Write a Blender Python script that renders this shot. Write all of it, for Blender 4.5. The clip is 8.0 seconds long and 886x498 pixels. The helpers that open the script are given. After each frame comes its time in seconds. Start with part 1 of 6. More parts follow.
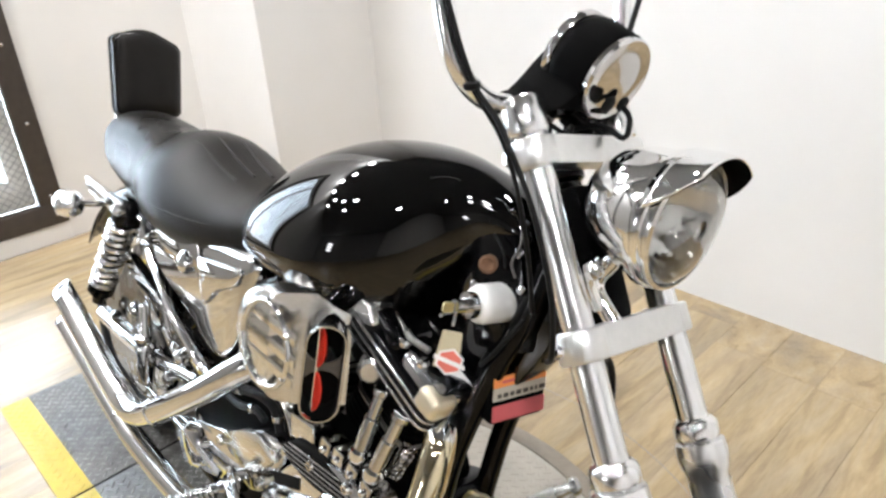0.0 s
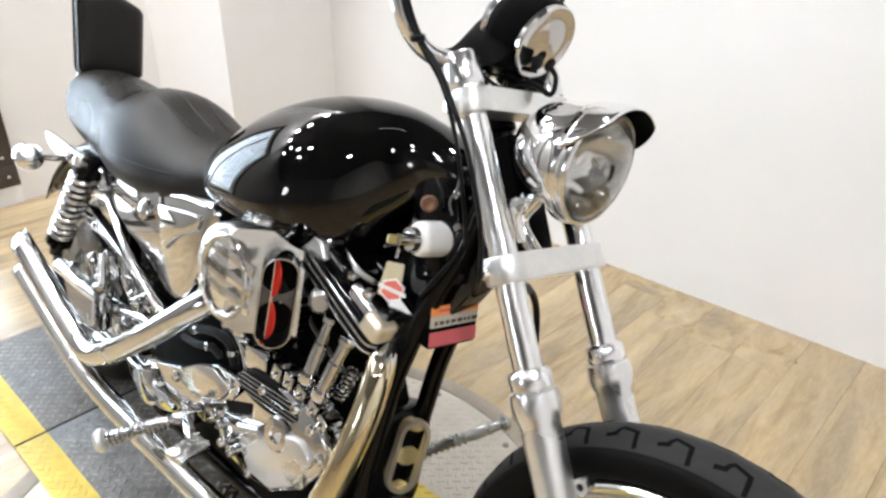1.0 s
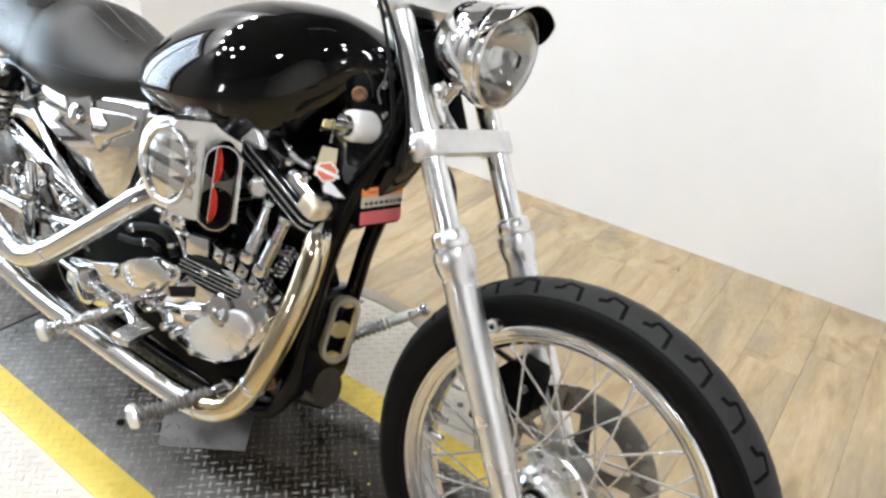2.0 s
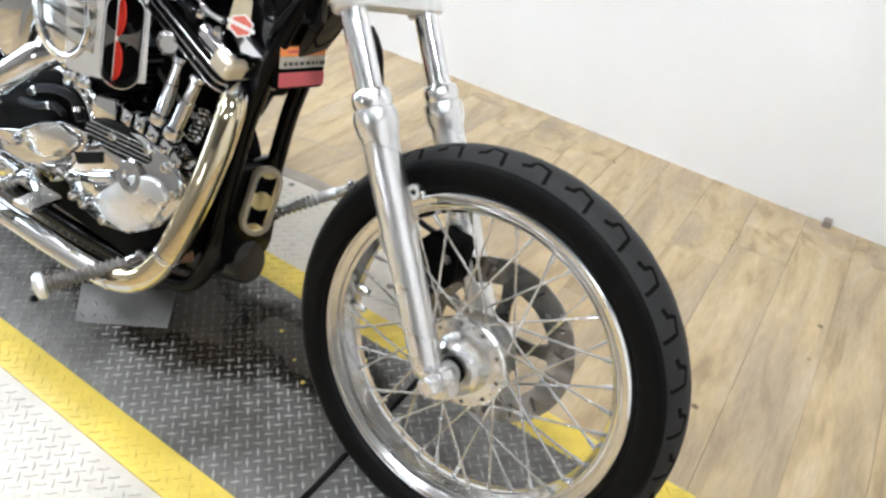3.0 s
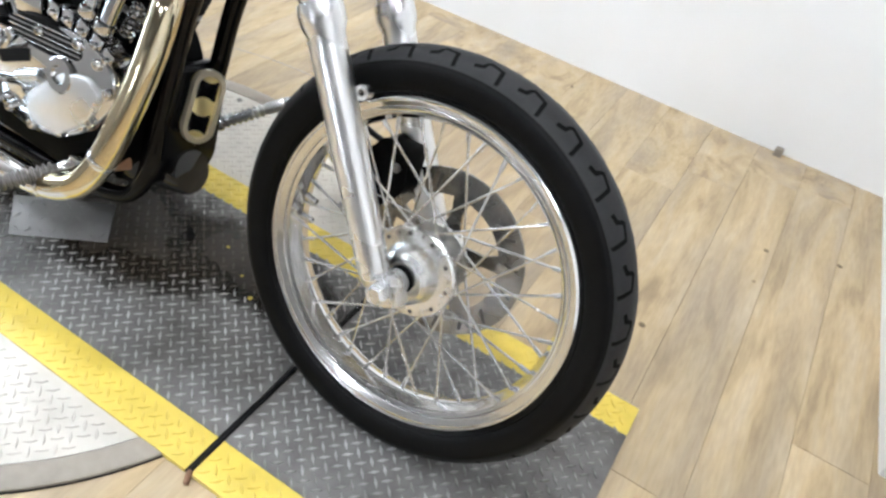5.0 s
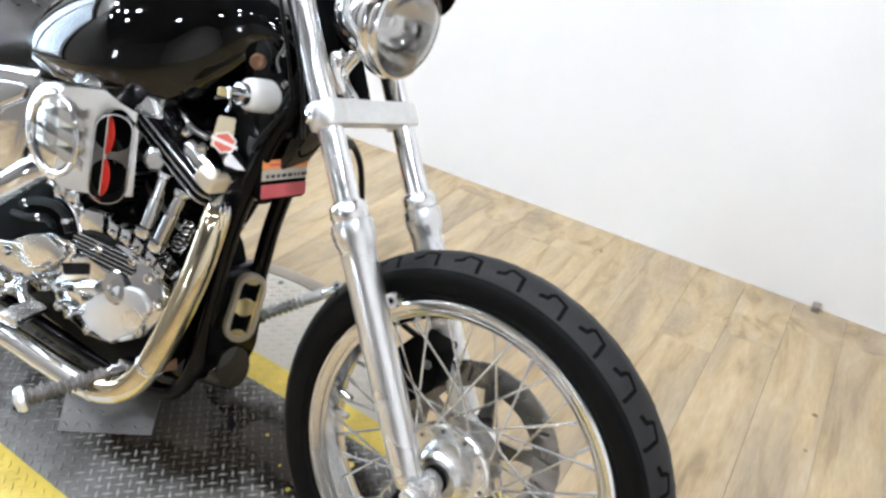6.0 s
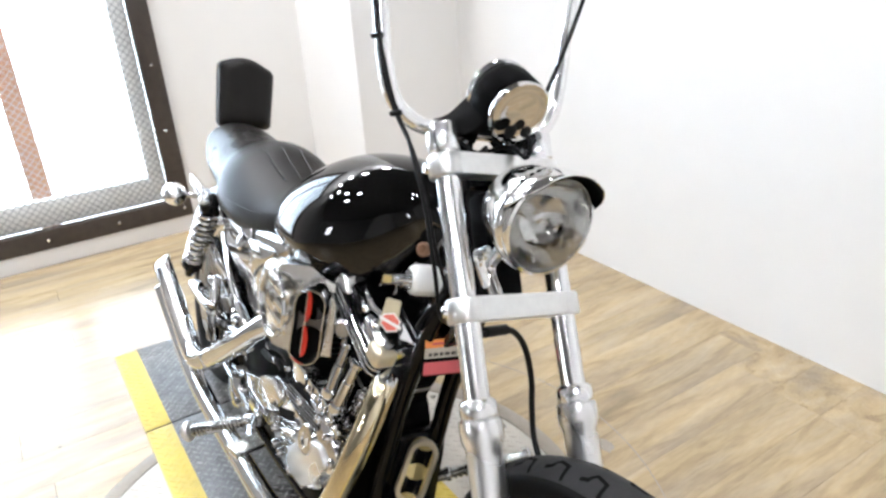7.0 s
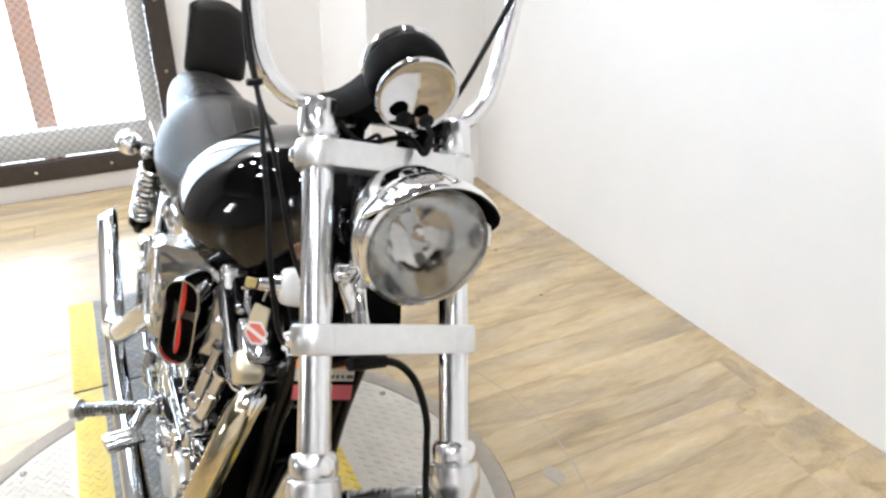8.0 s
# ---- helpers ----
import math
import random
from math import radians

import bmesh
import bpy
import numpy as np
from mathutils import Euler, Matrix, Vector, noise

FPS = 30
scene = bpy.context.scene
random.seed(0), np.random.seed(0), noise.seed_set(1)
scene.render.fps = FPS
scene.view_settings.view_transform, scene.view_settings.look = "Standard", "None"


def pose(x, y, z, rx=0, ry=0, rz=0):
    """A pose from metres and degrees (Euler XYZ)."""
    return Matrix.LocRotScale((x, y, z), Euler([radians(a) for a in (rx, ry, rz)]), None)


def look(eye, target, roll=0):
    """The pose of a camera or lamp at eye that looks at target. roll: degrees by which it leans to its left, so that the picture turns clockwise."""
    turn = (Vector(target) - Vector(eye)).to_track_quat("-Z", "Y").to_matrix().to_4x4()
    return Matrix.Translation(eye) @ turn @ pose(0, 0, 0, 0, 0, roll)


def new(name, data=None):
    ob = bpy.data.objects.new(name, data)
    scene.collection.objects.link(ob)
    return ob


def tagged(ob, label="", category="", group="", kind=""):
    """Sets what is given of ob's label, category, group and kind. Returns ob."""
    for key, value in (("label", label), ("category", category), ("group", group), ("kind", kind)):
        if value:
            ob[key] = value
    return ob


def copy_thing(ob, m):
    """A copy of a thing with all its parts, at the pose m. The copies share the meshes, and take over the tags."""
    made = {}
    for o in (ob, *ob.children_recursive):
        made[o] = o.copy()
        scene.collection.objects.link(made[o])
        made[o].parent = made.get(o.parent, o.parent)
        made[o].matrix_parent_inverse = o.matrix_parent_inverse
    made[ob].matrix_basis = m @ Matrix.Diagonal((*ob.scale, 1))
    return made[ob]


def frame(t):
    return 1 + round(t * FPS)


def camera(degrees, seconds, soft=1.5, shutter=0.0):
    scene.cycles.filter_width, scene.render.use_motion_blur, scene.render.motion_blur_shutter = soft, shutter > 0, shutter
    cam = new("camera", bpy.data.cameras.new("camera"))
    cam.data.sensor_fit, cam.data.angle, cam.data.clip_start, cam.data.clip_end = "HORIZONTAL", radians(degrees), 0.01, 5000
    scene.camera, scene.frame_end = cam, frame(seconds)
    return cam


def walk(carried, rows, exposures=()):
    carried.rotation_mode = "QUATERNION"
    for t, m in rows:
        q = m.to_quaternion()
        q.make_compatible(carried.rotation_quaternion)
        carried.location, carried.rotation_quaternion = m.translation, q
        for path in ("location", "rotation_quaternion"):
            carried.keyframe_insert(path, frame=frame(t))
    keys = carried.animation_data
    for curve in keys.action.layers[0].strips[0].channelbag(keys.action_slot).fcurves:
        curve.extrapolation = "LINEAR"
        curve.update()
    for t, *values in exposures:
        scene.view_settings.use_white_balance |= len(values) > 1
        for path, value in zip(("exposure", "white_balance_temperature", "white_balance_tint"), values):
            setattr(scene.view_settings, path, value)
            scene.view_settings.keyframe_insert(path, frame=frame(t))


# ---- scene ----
cam = camera(64.2, 8.0, soft=2.7)
PATH = [
    (0, (0.077, -0.481, 1.256), (-1.231, 0.732, 0.352), -3.4),
    (0.3, (0.09, -0.435, 1.237), (-1.258, 0.701, 0.292), -2.7),
    (0.5, (0.102, -0.439, 1.229), (-1.226, 0.707, 0.269), -2.6),
    (0.8, (0.154, -0.504, 1.231), (-1.096, 0.732, 0.277), 0.4),
    (1, (0.183, -0.568, 1.238), (-1.027, 0.732, 0.316), 0.3),
    (1.2, (0.213, -0.626, 1.241), (-0.951, 0.712, 0.317), -0.3),
    (2.3, (0.299, -0.726, 1.182), (-0.609, 0.694, 0.106), 5.6),
    (2.5, (0.308, -0.719, 1.169), (-0.563, 0.691, 0.049), 6.3),
    (3, (0.322, -0.704, 1.139), (-0.427, 0.687, -0.088), 8.6),
    (3.5, (0.328, -0.701, 1.111), (-0.33, 0.673, -0.185), 10.8),
    (4, (0.34, -0.704, 1.085), (-0.242, 0.653, -0.264), 12.4),
    (4.2, (0.332, -0.702, 1.077), (-0.218, 0.643, -0.297), 13.3),
    (5.3, (0.348, -0.702, 1.108), (-0.265, 0.7, -0.179), 12.2),
    (5.5, (0.346, -0.717, 1.125), (-0.308, 0.738, -0.082), 11.3),
    (5.8, (0.345, -0.715, 1.158), (-0.391, 0.786, 0.061), 10.2),
    (6, (0.339, -0.679, 1.181), (-0.498, 0.81, 0.141), 6.7),
    (6.3, (0.369, -0.602, 1.215), (-0.694, 0.789, 0.249), -1.9),
    (6.5, (0.378, -0.535, 1.25), (-0.846, 0.749, 0.326), -4.5),
    (6.8, (0.428, -0.455, 1.305), (-1.05, 0.61, 0.479), -3.8),
    (7, (0.466, -0.428, 1.31), (-1.092, 0.52, 0.487), -3.9),
    (7.2, (0.488, -0.383, 1.306), (-1.087, 0.544, 0.492), -5.1),
    (7.5, (0.495, -0.31, 1.284), (-1.06, 0.636, 0.455), -2.5),
    (7.8, (0.432, -0.192, 1.27), (-1.127, 0.708, 0.397), 0.9),
    (8, (0.385, -0.111, 1.272), (-1.203, 0.694, 0.359), 0.5),
]
EXPOSURES = [(0.0, -0.36, 6310, 11), (1.0, -0.34, 6290, 11), (2.5, -0.24, 6120, 9), (4.0, -0.15, 5900, 9), (5.5, -0.14, 5880, 9), (6.5, -0.24, 5960, 11), (7.0, -0.29, 6060, 11), (8.0, -0.33, 6150, 11)]
walk(cam, [(t, look(eye, target, roll)) for t, eye, target, roll in PATH], EXPOSURES)

# ---- light ----
world = bpy.data.worlds.new("world")
scene.world = world
world.use_nodes = True
wn = world.node_tree.nodes
sky = wn.new("ShaderNodeTexSky")
sky.sky_type, sky.sun_disc, sky.sun_elevation, sky.sun_rotation = "NISHITA", False, radians(40), radians(200)
wn["Background"].inputs["Strength"].default_value = 0.12
world.node_tree.links.new(sky.outputs[0], wn["Background"].inputs["Color"])
scene.view_settings.exposure = 0.0
LAMP_WATTS = 20.5
WINDOW_WATTS = 150.0
CEILING = 3.0
# nine placed by their mirrored spots; the last four are added fill lights
LAMPS = [(-2.95, 0.8), (-2.75, 0.05), (-3.0, -0.3), (-2.95, -0.9), (-2.5, -1.45), (-2.85, -1.85), (-1.95, -1.55), (-1.6, -2.2), (-1.45, -1.5), (-0.8, 0.7), (0.6, -0.4), (0.3, -2.2), (1.8, -1.2)]


# ---- materials ----
def material(name, colour, rough=0.5, metal=0.0, scale=40.0, vary=0.15, bump=0.0, bump_scale=None, coat=0.0, rough_vary=0.0, tint=None, spec=0.5):
    """A surface with colour variation at two scales, varied gloss and fine relief."""
    m = bpy.data.materials.new(name)
    m.use_nodes = True
    nt = m.node_tree
    n, l = nt.nodes, nt.links
    p = n["Principled BSDF"]
    p.inputs["Metallic"].default_value = metal
    p.inputs["Roughness"].default_value = rough
    p.inputs["Specular IOR Level"].default_value = spec
    p.inputs["Coat Weight"].default_value = coat
    p.inputs["Coat Roughness"].default_value = 0.03
    tc = n.new("ShaderNodeTexCoord")
    big, fine = n.new("ShaderNodeTexNoise"), n.new("ShaderNodeTexNoise")
    big.inputs["Scale"].default_value, fine.inputs["Scale"].default_value = scale * 0.12, scale
    big.inputs["Detail"].default_value = fine.inputs["Detail"].default_value = 4
    l.new(tc.outputs["Object"], big.inputs["Vector"]), l.new(tc.outputs["Object"], fine.inputs["Vector"])
    both = n.new("ShaderNodeMath")
    both.operation = "ADD"
    l.new(big.outputs["Fac"], both.inputs[0]), l.new(fine.outputs["Fac"], both.inputs[1])
    span = n.new("ShaderNodeMapRange")
    span.inputs["From Min"].default_value, span.inputs["From Max"].default_value = 0.6, 1.4
    l.new(both.outputs[0], span.inputs["Value"])
    mix = n.new("ShaderNodeMix")
    mix.data_type = "RGBA"
    other = tint or tuple(c * (1 - vary) for c in colour)
    mix.inputs["A"].default_value, mix.inputs["B"].default_value = (*other, 1), (*colour, 1)
    l.new(span.outputs[0], mix.inputs["Factor"]), l.new(mix.outputs["Result"], p.inputs["Base Color"])
    if rough_vary:
        rr = n.new("ShaderNodeMapRange")
        rr.inputs["From Min"].default_value, rr.inputs["From Max"].default_value = 0.35, 0.7
        rr.inputs["To Min"].default_value, rr.inputs["To Max"].default_value = max(0.02, rough - rough_vary), rough + rough_vary
        l.new(big.outputs["Fac"], rr.inputs["Value"]), l.new(rr.outputs[0], p.inputs["Roughness"])
    if bump:
        b = n.new("ShaderNodeBump")
        b.inputs["Strength"].default_value, b.inputs["Distance"].default_value = bump, 0.002
        src = fine
        if bump_scale:
            src = n.new("ShaderNodeTexNoise")
            src.inputs["Scale"].default_value, src.inputs["Detail"].default_value = bump_scale, 3
            l.new(tc.outputs["Object"], src.inputs["Vector"])
        l.new(src.outputs["Fac"], b.inputs["Height"]), l.new(b.outputs[0], p.inputs["Normal"])
    return m


def glow(name, colour, strength):
    m = bpy.data.materials.new(name)
    m.use_nodes = True
    n = m.node_tree.nodes
    n.remove(n["Principled BSDF"])
    e = n.new("ShaderNodeEmission")
    e.inputs["Color"].default_value, e.inputs["Strength"].default_value = (*colour, 1), strength
    m.node_tree.links.new(e.outputs[0], n["Material Output"].inputs["Surface"])
    return m


FORK_CHROME = material("fork_chrome", (0.88, 0.88, 0.885), 0.19, 1.0, 30, 0.06, bump=0.03, bump_scale=18, rough_vary=0.03)
LAMP_CHROME = material("lamp_chrome", (0.93, 0.93, 0.925), 0.07, 1.0, 30, 0.05, bump=0.02, bump_scale=18, rough_vary=0.03)
CHROME = material("chrome", (0.70, 0.70, 0.705), 0.06, 1.0, 30, 0.06, bump=0.03, bump_scale=18, rough_vary=0.03)
POLISHED = material("polished_aluminium", (0.78, 0.78, 0.77), 0.24, 1.0, 60, 0.1, bump=0.04, rough_vary=0.06)
SATIN_ALU = material("satin_aluminium", (0.86, 0.86, 0.86), 0.3, 1.0, 60, 0.08, bump=0.05, rough_vary=0.05)
RIM = material("polished_rim", (0.80, 0.80, 0.80), 0.15, 1.0, 40, 0.08, bump=0.03, bump_scale=24, rough_vary=0.04)
REFLECTOR = material("lamp_reflector", (0.80, 0.80, 0.78), 0.05, 1.0, 60, 0.1, bump=0.9, bump_scale=32, rough_vary=0.05)
COVER = material("brushed_cover_silver", (0.80, 0.785, 0.75), 0.2, 1.0, 40, 0.1, bump=0.05, bump_scale=50, rough_vary=0.06)
CAST = material("cast_aluminium", (0.8, 0.8, 0.79), 0.34, 1.0, 90, 0.12, bump=0.1, rough_vary=0.06)
HEATED = material("heat_tinted_chrome", (0.70, 0.65, 0.50), 0.09, 1.0, 14, 0.2, bump=0.02, bump_scale=20, tint=(0.68, 0.56, 0.34), rough_vary=0.03)
BLACK = material("black_paint", (0.001, 0.001, 0.001), 0.03, 0.0, 60, 0.3, spec=0.5)
FRAME_BLACK = material("black_frame_paint", (0.0025, 0.0025, 0.0028), 0.12, 0.0, 70, 0.4, rough_vary=0.05, spec=0.18)
SATIN = material("satin_black", (0.0025, 0.0025, 0.0025), 0.5, 0.0, 80, 0.3, bump=0.1, rough_vary=0.08, spec=0.02)
LEATHER = material("black_leather", (0.011, 0.0098, 0.0085), 0.3, 0.0, 25, 0.4, bump=0.25, bump_scale=420, rough_vary=0.1, spec=0.17)
RUBBER = material("tyre_rubber", (0.003, 0.003, 0.0031), 0.5, 0.0, 50, 0.5, bump=0.15, bump_scale=300, rough_vary=0.12, spec=0.1)
TREAD = material("dusty_tread_rubber", (0.016, 0.016, 0.0165), 0.62, 0.0, 60, 0.45, bump=0.3, bump_scale=260, rough_vary=0.1, spec=0.3)
GROOVE = material("groove_rubber", (0.003, 0.003, 0.003), 0.9, 0.0, 50, 0.2, spec=0.1)
CABLE = material("cable_rubber", (0.005, 0.005, 0.005), 0.5, 0.0, 80, 0.2, spec=0.15)
RED = material("red_filter", (0.72, 0.025, 0.008), 0.5, 0.0, 120, 0.3, bump=0.2)
ORANGE = material("label_orange", (0.85, 0.3, 0.08), 0.45, 0.0, 40, 0.1)
LABEL = material("label_grey", (0.5, 0.47, 0.4), 0.5, 0.0, 40, 0.1)
LABEL_RED = material("label_red", (0.6, 0.12, 0.13), 0.45, 0.0, 40, 0.15)
INK = material("label_ink", (0.05, 0.045, 0.04), 0.6, 0.0, 40, 0.1)
CARD = material("tag_card", (0.55, 0.49, 0.33), 0.6, 0.0, 60, 0.15)
WHITE = material("white_enamel", (0.8, 0.8, 0.78), 0.35, 0.0, 40, 0.05)
TAG_RED = material("tag_red", (0.68, 0.16, 0.12), 0.5, 0.0, 40, 0.1)
RUST = material("rusty_steel", (0.26, 0.14, 0.08), 0.7, 0.4, 120, 0.5, bump=0.4)
DARK_STEEL = material("dark_steel", (0.18, 0.17, 0.16), 0.4, 0.9, 60, 0.3, bump=0.1, rough_vary=0.1)
PEG = material("peg_metal", (0.46, 0.46, 0.455), 0.24, 1.0, 60, 0.2, bump=0.05, rough_vary=0.08)
SPOKE = material("spoke_steel", (0.86, 0.86, 0.86), 0.22, 1.0, 60, 0.12, bump=0.03, rough_vary=0.06)
ROTOR = material("brake_rotor_steel", (0.22, 0.215, 0.205), 0.26, 1.0, 120, 0.2, bump=0.05, rough_vary=0.08)
PLATE_DARK = material("dark_tread_plate", (0.16, 0.154, 0.145), 0.42, 0.0, 30, 0.6, bump=0.25, bump_scale=120, rough_vary=0.14, tint=(0.05, 0.046, 0.04), spec=0.4)
BORE_BROWN = material("dark_exhaust_bore", (0.09, 0.075, 0.06), 0.6, 0.0, 60, 0.5, bump=0.1, rough_vary=0.1, spec=0.3)
# lug grime, darkened further for the shade below the engine
OIL_SHADE = material("oil_and_shade_grime", (0.016, 0.012, 0.008), 0.4, 0.0, 26, 0.6, bump=0.2, bump_scale=90, rough_vary=0.12, tint=(0.10, 0.085, 0.065), spec=0.3)
LUG_WORN = material("bare_worn_lug", (0.62, 0.61, 0.59), 0.34, 0.4, 30, 0.6, bump=0.1, tint=(0.10, 0.095, 0.085))
LUG_DARK = material("worn_tread_lug", (0.42, 0.41, 0.39), 0.32, 0.5, 30, 0.6, bump=0.1, tint=(0.04, 0.037, 0.033))
YELLOW = material("yellow_floor_paint", (0.70, 0.53, 0.075), 0.45, 0.0, 30, 0.34, bump=0.12, bump_scale=120, rough_vary=0.08)
PLATE_LIGHT = material("light_tread_plate", (0.54, 0.505, 0.44), 0.45, 0.1, 16, 0.3, bump=0.12, bump_scale=120, rough_vary=0.1)
RING = material("turntable_edge", (0.3, 0.26, 0.21), 0.6, 0.0, 40, 0.3, bump=0.15)
WEDGE = material("bare_tread_plate", (0.13, 0.128, 0.125), 0.38, 0.6, 40, 0.2, bump=0.1, rough_vary=0.08)
WALL = material("white_wall_paint", (0.80, 0.79, 0.775), 0.55, 0.0, 6, 0.04, bump=0.06, bump_scale=220)
# grey puts the dimness of the unseen far room into the wall colour
DIM_WALL = material("dimmed_far_wall", (0.38, 0.376, 0.37), 0.6, 0.0, 5, 0.1, bump=0.06, bump_scale=120)
CEIL = material("ceiling_paint", (0.13, 0.13, 0.132), 0.8, 0.0, 6, 0.05, bump=0.08, bump_scale=160)
DARK_WOOD = material("dark_window_wood", (0.055, 0.042, 0.034), 0.5, 0.0, 30, 0.5, bump=0.2, rough_vary=0.1)
MESH = material("window_guard_mesh", (0.42, 0.42, 0.42), 0.4, 0.35, 60, 0.15)
POST = material("outside_post_paint", (0.5, 0.24, 0.13), 0.7, 0.0, 20, 0.25, bump=0.2)
GOLD = material("straw_gold_chrome", (0.74, 0.62, 0.30), 0.3, 0.9, 40, 0.2, bump=0.05)
STRAW = material("straw_tinted_metal", (0.84, 0.76, 0.58), 0.3, 0.85, 40, 0.15, bump=0.05)
GAP = material("dark_joint", (0.006, 0.0055, 0.005), 0.9, 0.0, 40, 0.2, spec=0.1)
DAYLIGHT = glow("outdoor_brightness", (0.84, 0.93, 1.0), 13.0)
LAMP_GLOW = glow("lamp_diffuser", (0.98, 0.99, 1.0), 110.0)


def wood_material():
    """Vinyl planks with long grain; each plank has a shade and a grain of its own."""
    m = bpy.data.materials.new("wood_plank")
    m.use_nodes = True
    n, l = m.node_tree.nodes, m.node_tree.links
    p = n["Principled BSDF"]
    tc, info = n.new("ShaderNodeTexCoord"), n.new("ShaderNodeObjectInfo")
    shift = n.new("ShaderNodeVectorMath")
    shift.operation = "MULTIPLY_ADD"
    l.new(info.outputs["Random"], shift.inputs[0])
    shift.inputs[1].default_value = (37, 53, 0)
    l.new(tc.outputs["Object"], shift.inputs[2])
    stretch = n.new("ShaderNodeMapping")
    stretch.inputs["Scale"].default_value = (10, 1.5, 1)
    l.new(shift.outputs[0], stretch.inputs["Vector"])
    grain, fine, cloud = n.new("ShaderNodeTexNoise"), n.new("ShaderNodeTexNoise"), n.new("ShaderNodeTexNoise")
    grain.inputs["Scale"].default_value, grain.inputs["Detail"].default_value, grain.inputs["Distortion"].default_value = 1.7, 6, 1.0
    fine.inputs["Scale"].default_value, fine.inputs["Detail"].default_value = 14, 4
    cloud.inputs["Scale"].default_value, cloud.inputs["Detail"].default_value = 0.75, 3
    l.new(stretch.outputs[0], grain.inputs["Vector"]), l.new(stretch.outputs[0], fine.inputs["Vector"])
    l.new(stretch.outputs[0], cloud.inputs["Vector"])
    ramp = n.new("ShaderNodeValToRGB")
    e = ramp.color_ramp.elements
    e[0].position, e[0].color = 0.28, (0.28, 0.208, 0.122, 1)
    e[1].position, e[1].color = 0.74, (0.46, 0.37, 0.245, 1)
    mid = e.new(0.5)
    mid.color = (0.43, 0.325, 0.185, 1)
    l.new(grain.outputs["Fac"], ramp.inputs["Fac"])
    tone = n.new("ShaderNodeMapRange")
    tone.inputs["To Min"].default_value, tone.inputs["To Max"].default_value = 0.975, 1.025
    l.new(info.outputs["Random"], tone.inputs["Value"])
    tone2 = n.new("ShaderNodeMapRange")
    tone2.inputs["From Min"].default_value, tone2.inputs["From Max"].default_value = 0.3, 0.7
    tone2.inputs["To Min"].default_value, tone2.inputs["To Max"].default_value = 0.84, 1.1
    l.new(cloud.outputs["Fac"], tone2.inputs["Value"])
    tone3 = n.new("ShaderNodeMapRange")
    tone3.inputs["From Min"].default_value, tone3.inputs["From Max"].default_value = 0.3, 0.7
    tone3.inputs["To Min"].default_value, tone3.inputs["To Max"].default_value = 0.9, 1.08
    l.new(fine.outputs["Fac"], tone3.inputs["Value"])
    a, b = n.new("ShaderNodeMath"), n.new("ShaderNodeMath")
    a.operation = b.operation = "MULTIPLY"
    l.new(tone.outputs[0], a.inputs[0]), l.new(tone2.outputs[0], a.inputs[1])
    l.new(a.outputs[0], b.inputs[0]), l.new(tone3.outputs[0], b.inputs[1])
    knot, dots = n.new("ShaderNodeTexVoronoi"), n.new("ShaderNodeMapRange")
    knot.inputs["Scale"].default_value = 5.5
    l.new(shift.outputs[0], knot.inputs["Vector"])
    dots.inputs["From Min"].default_value, dots.inputs["From Max"].default_value = 0.03, 0.055
    dots.inputs["To Min"].default_value, dots.inputs["To Max"].default_value = 0.35, 1.0
    l.new(knot.outputs["Distance"], dots.inputs["Value"])
    grey, share = n.new("ShaderNodeMix"), n.new("ShaderNodeMapRange")
    grey.data_type = "RGBA"
    share.inputs["From Min"].default_value, share.inputs["From Max"].default_value, share.inputs["To Max"].default_value = 0.45, 0.68, 0.75
    patch = n.new("ShaderNodeTexNoise")
    patch.inputs["Scale"].default_value, patch.inputs["Detail"].default_value = 1.1, 4
    wide = n.new("ShaderNodeMapping")
    wide.inputs["Scale"].default_value, wide.inputs["Location"].default_value = (8, 1.1, 1), (3.3, 7.1, 0)
    l.new(shift.outputs[0], wide.inputs["Vector"]), l.new(wide.outputs[0], patch.inputs["Vector"])
    l.new(patch.outputs["Fac"], share.inputs["Value"]), l.new(share.outputs[0], grey.inputs["Factor"])
    l.new(ramp.outputs[0], grey.inputs["A"])
    grey.inputs["B"].default_value = (0.29, 0.235, 0.17, 1)
    spot = n.new("ShaderNodeMix")
    spot.data_type, spot.blend_type = "RGBA", "MULTIPLY"
    spot.inputs["Factor"].default_value = 1.0
    l.new(grey.outputs["Result"], spot.inputs["A"]), l.new(dots.outputs[0], spot.inputs["B"])
    hsv = n.new("ShaderNodeHueSaturation")
    l.new(spot.outputs["Result"], hsv.inputs["Color"]), l.new(b.outputs[0], hsv.inputs["Value"])
    l.new(hsv.outputs[0], p.inputs["Base Color"])
    p.inputs["Roughness"].default_value = 0.24
    bump = n.new("ShaderNodeBump")
    bump.inputs["Strength"].default_value, bump.inputs["Distance"].default_value = 0.12, 0.001
    l.new(fine.outputs["Fac"], bump.inputs["Height"]), l.new(bump.outputs[0], p.inputs["Normal"])
    return m


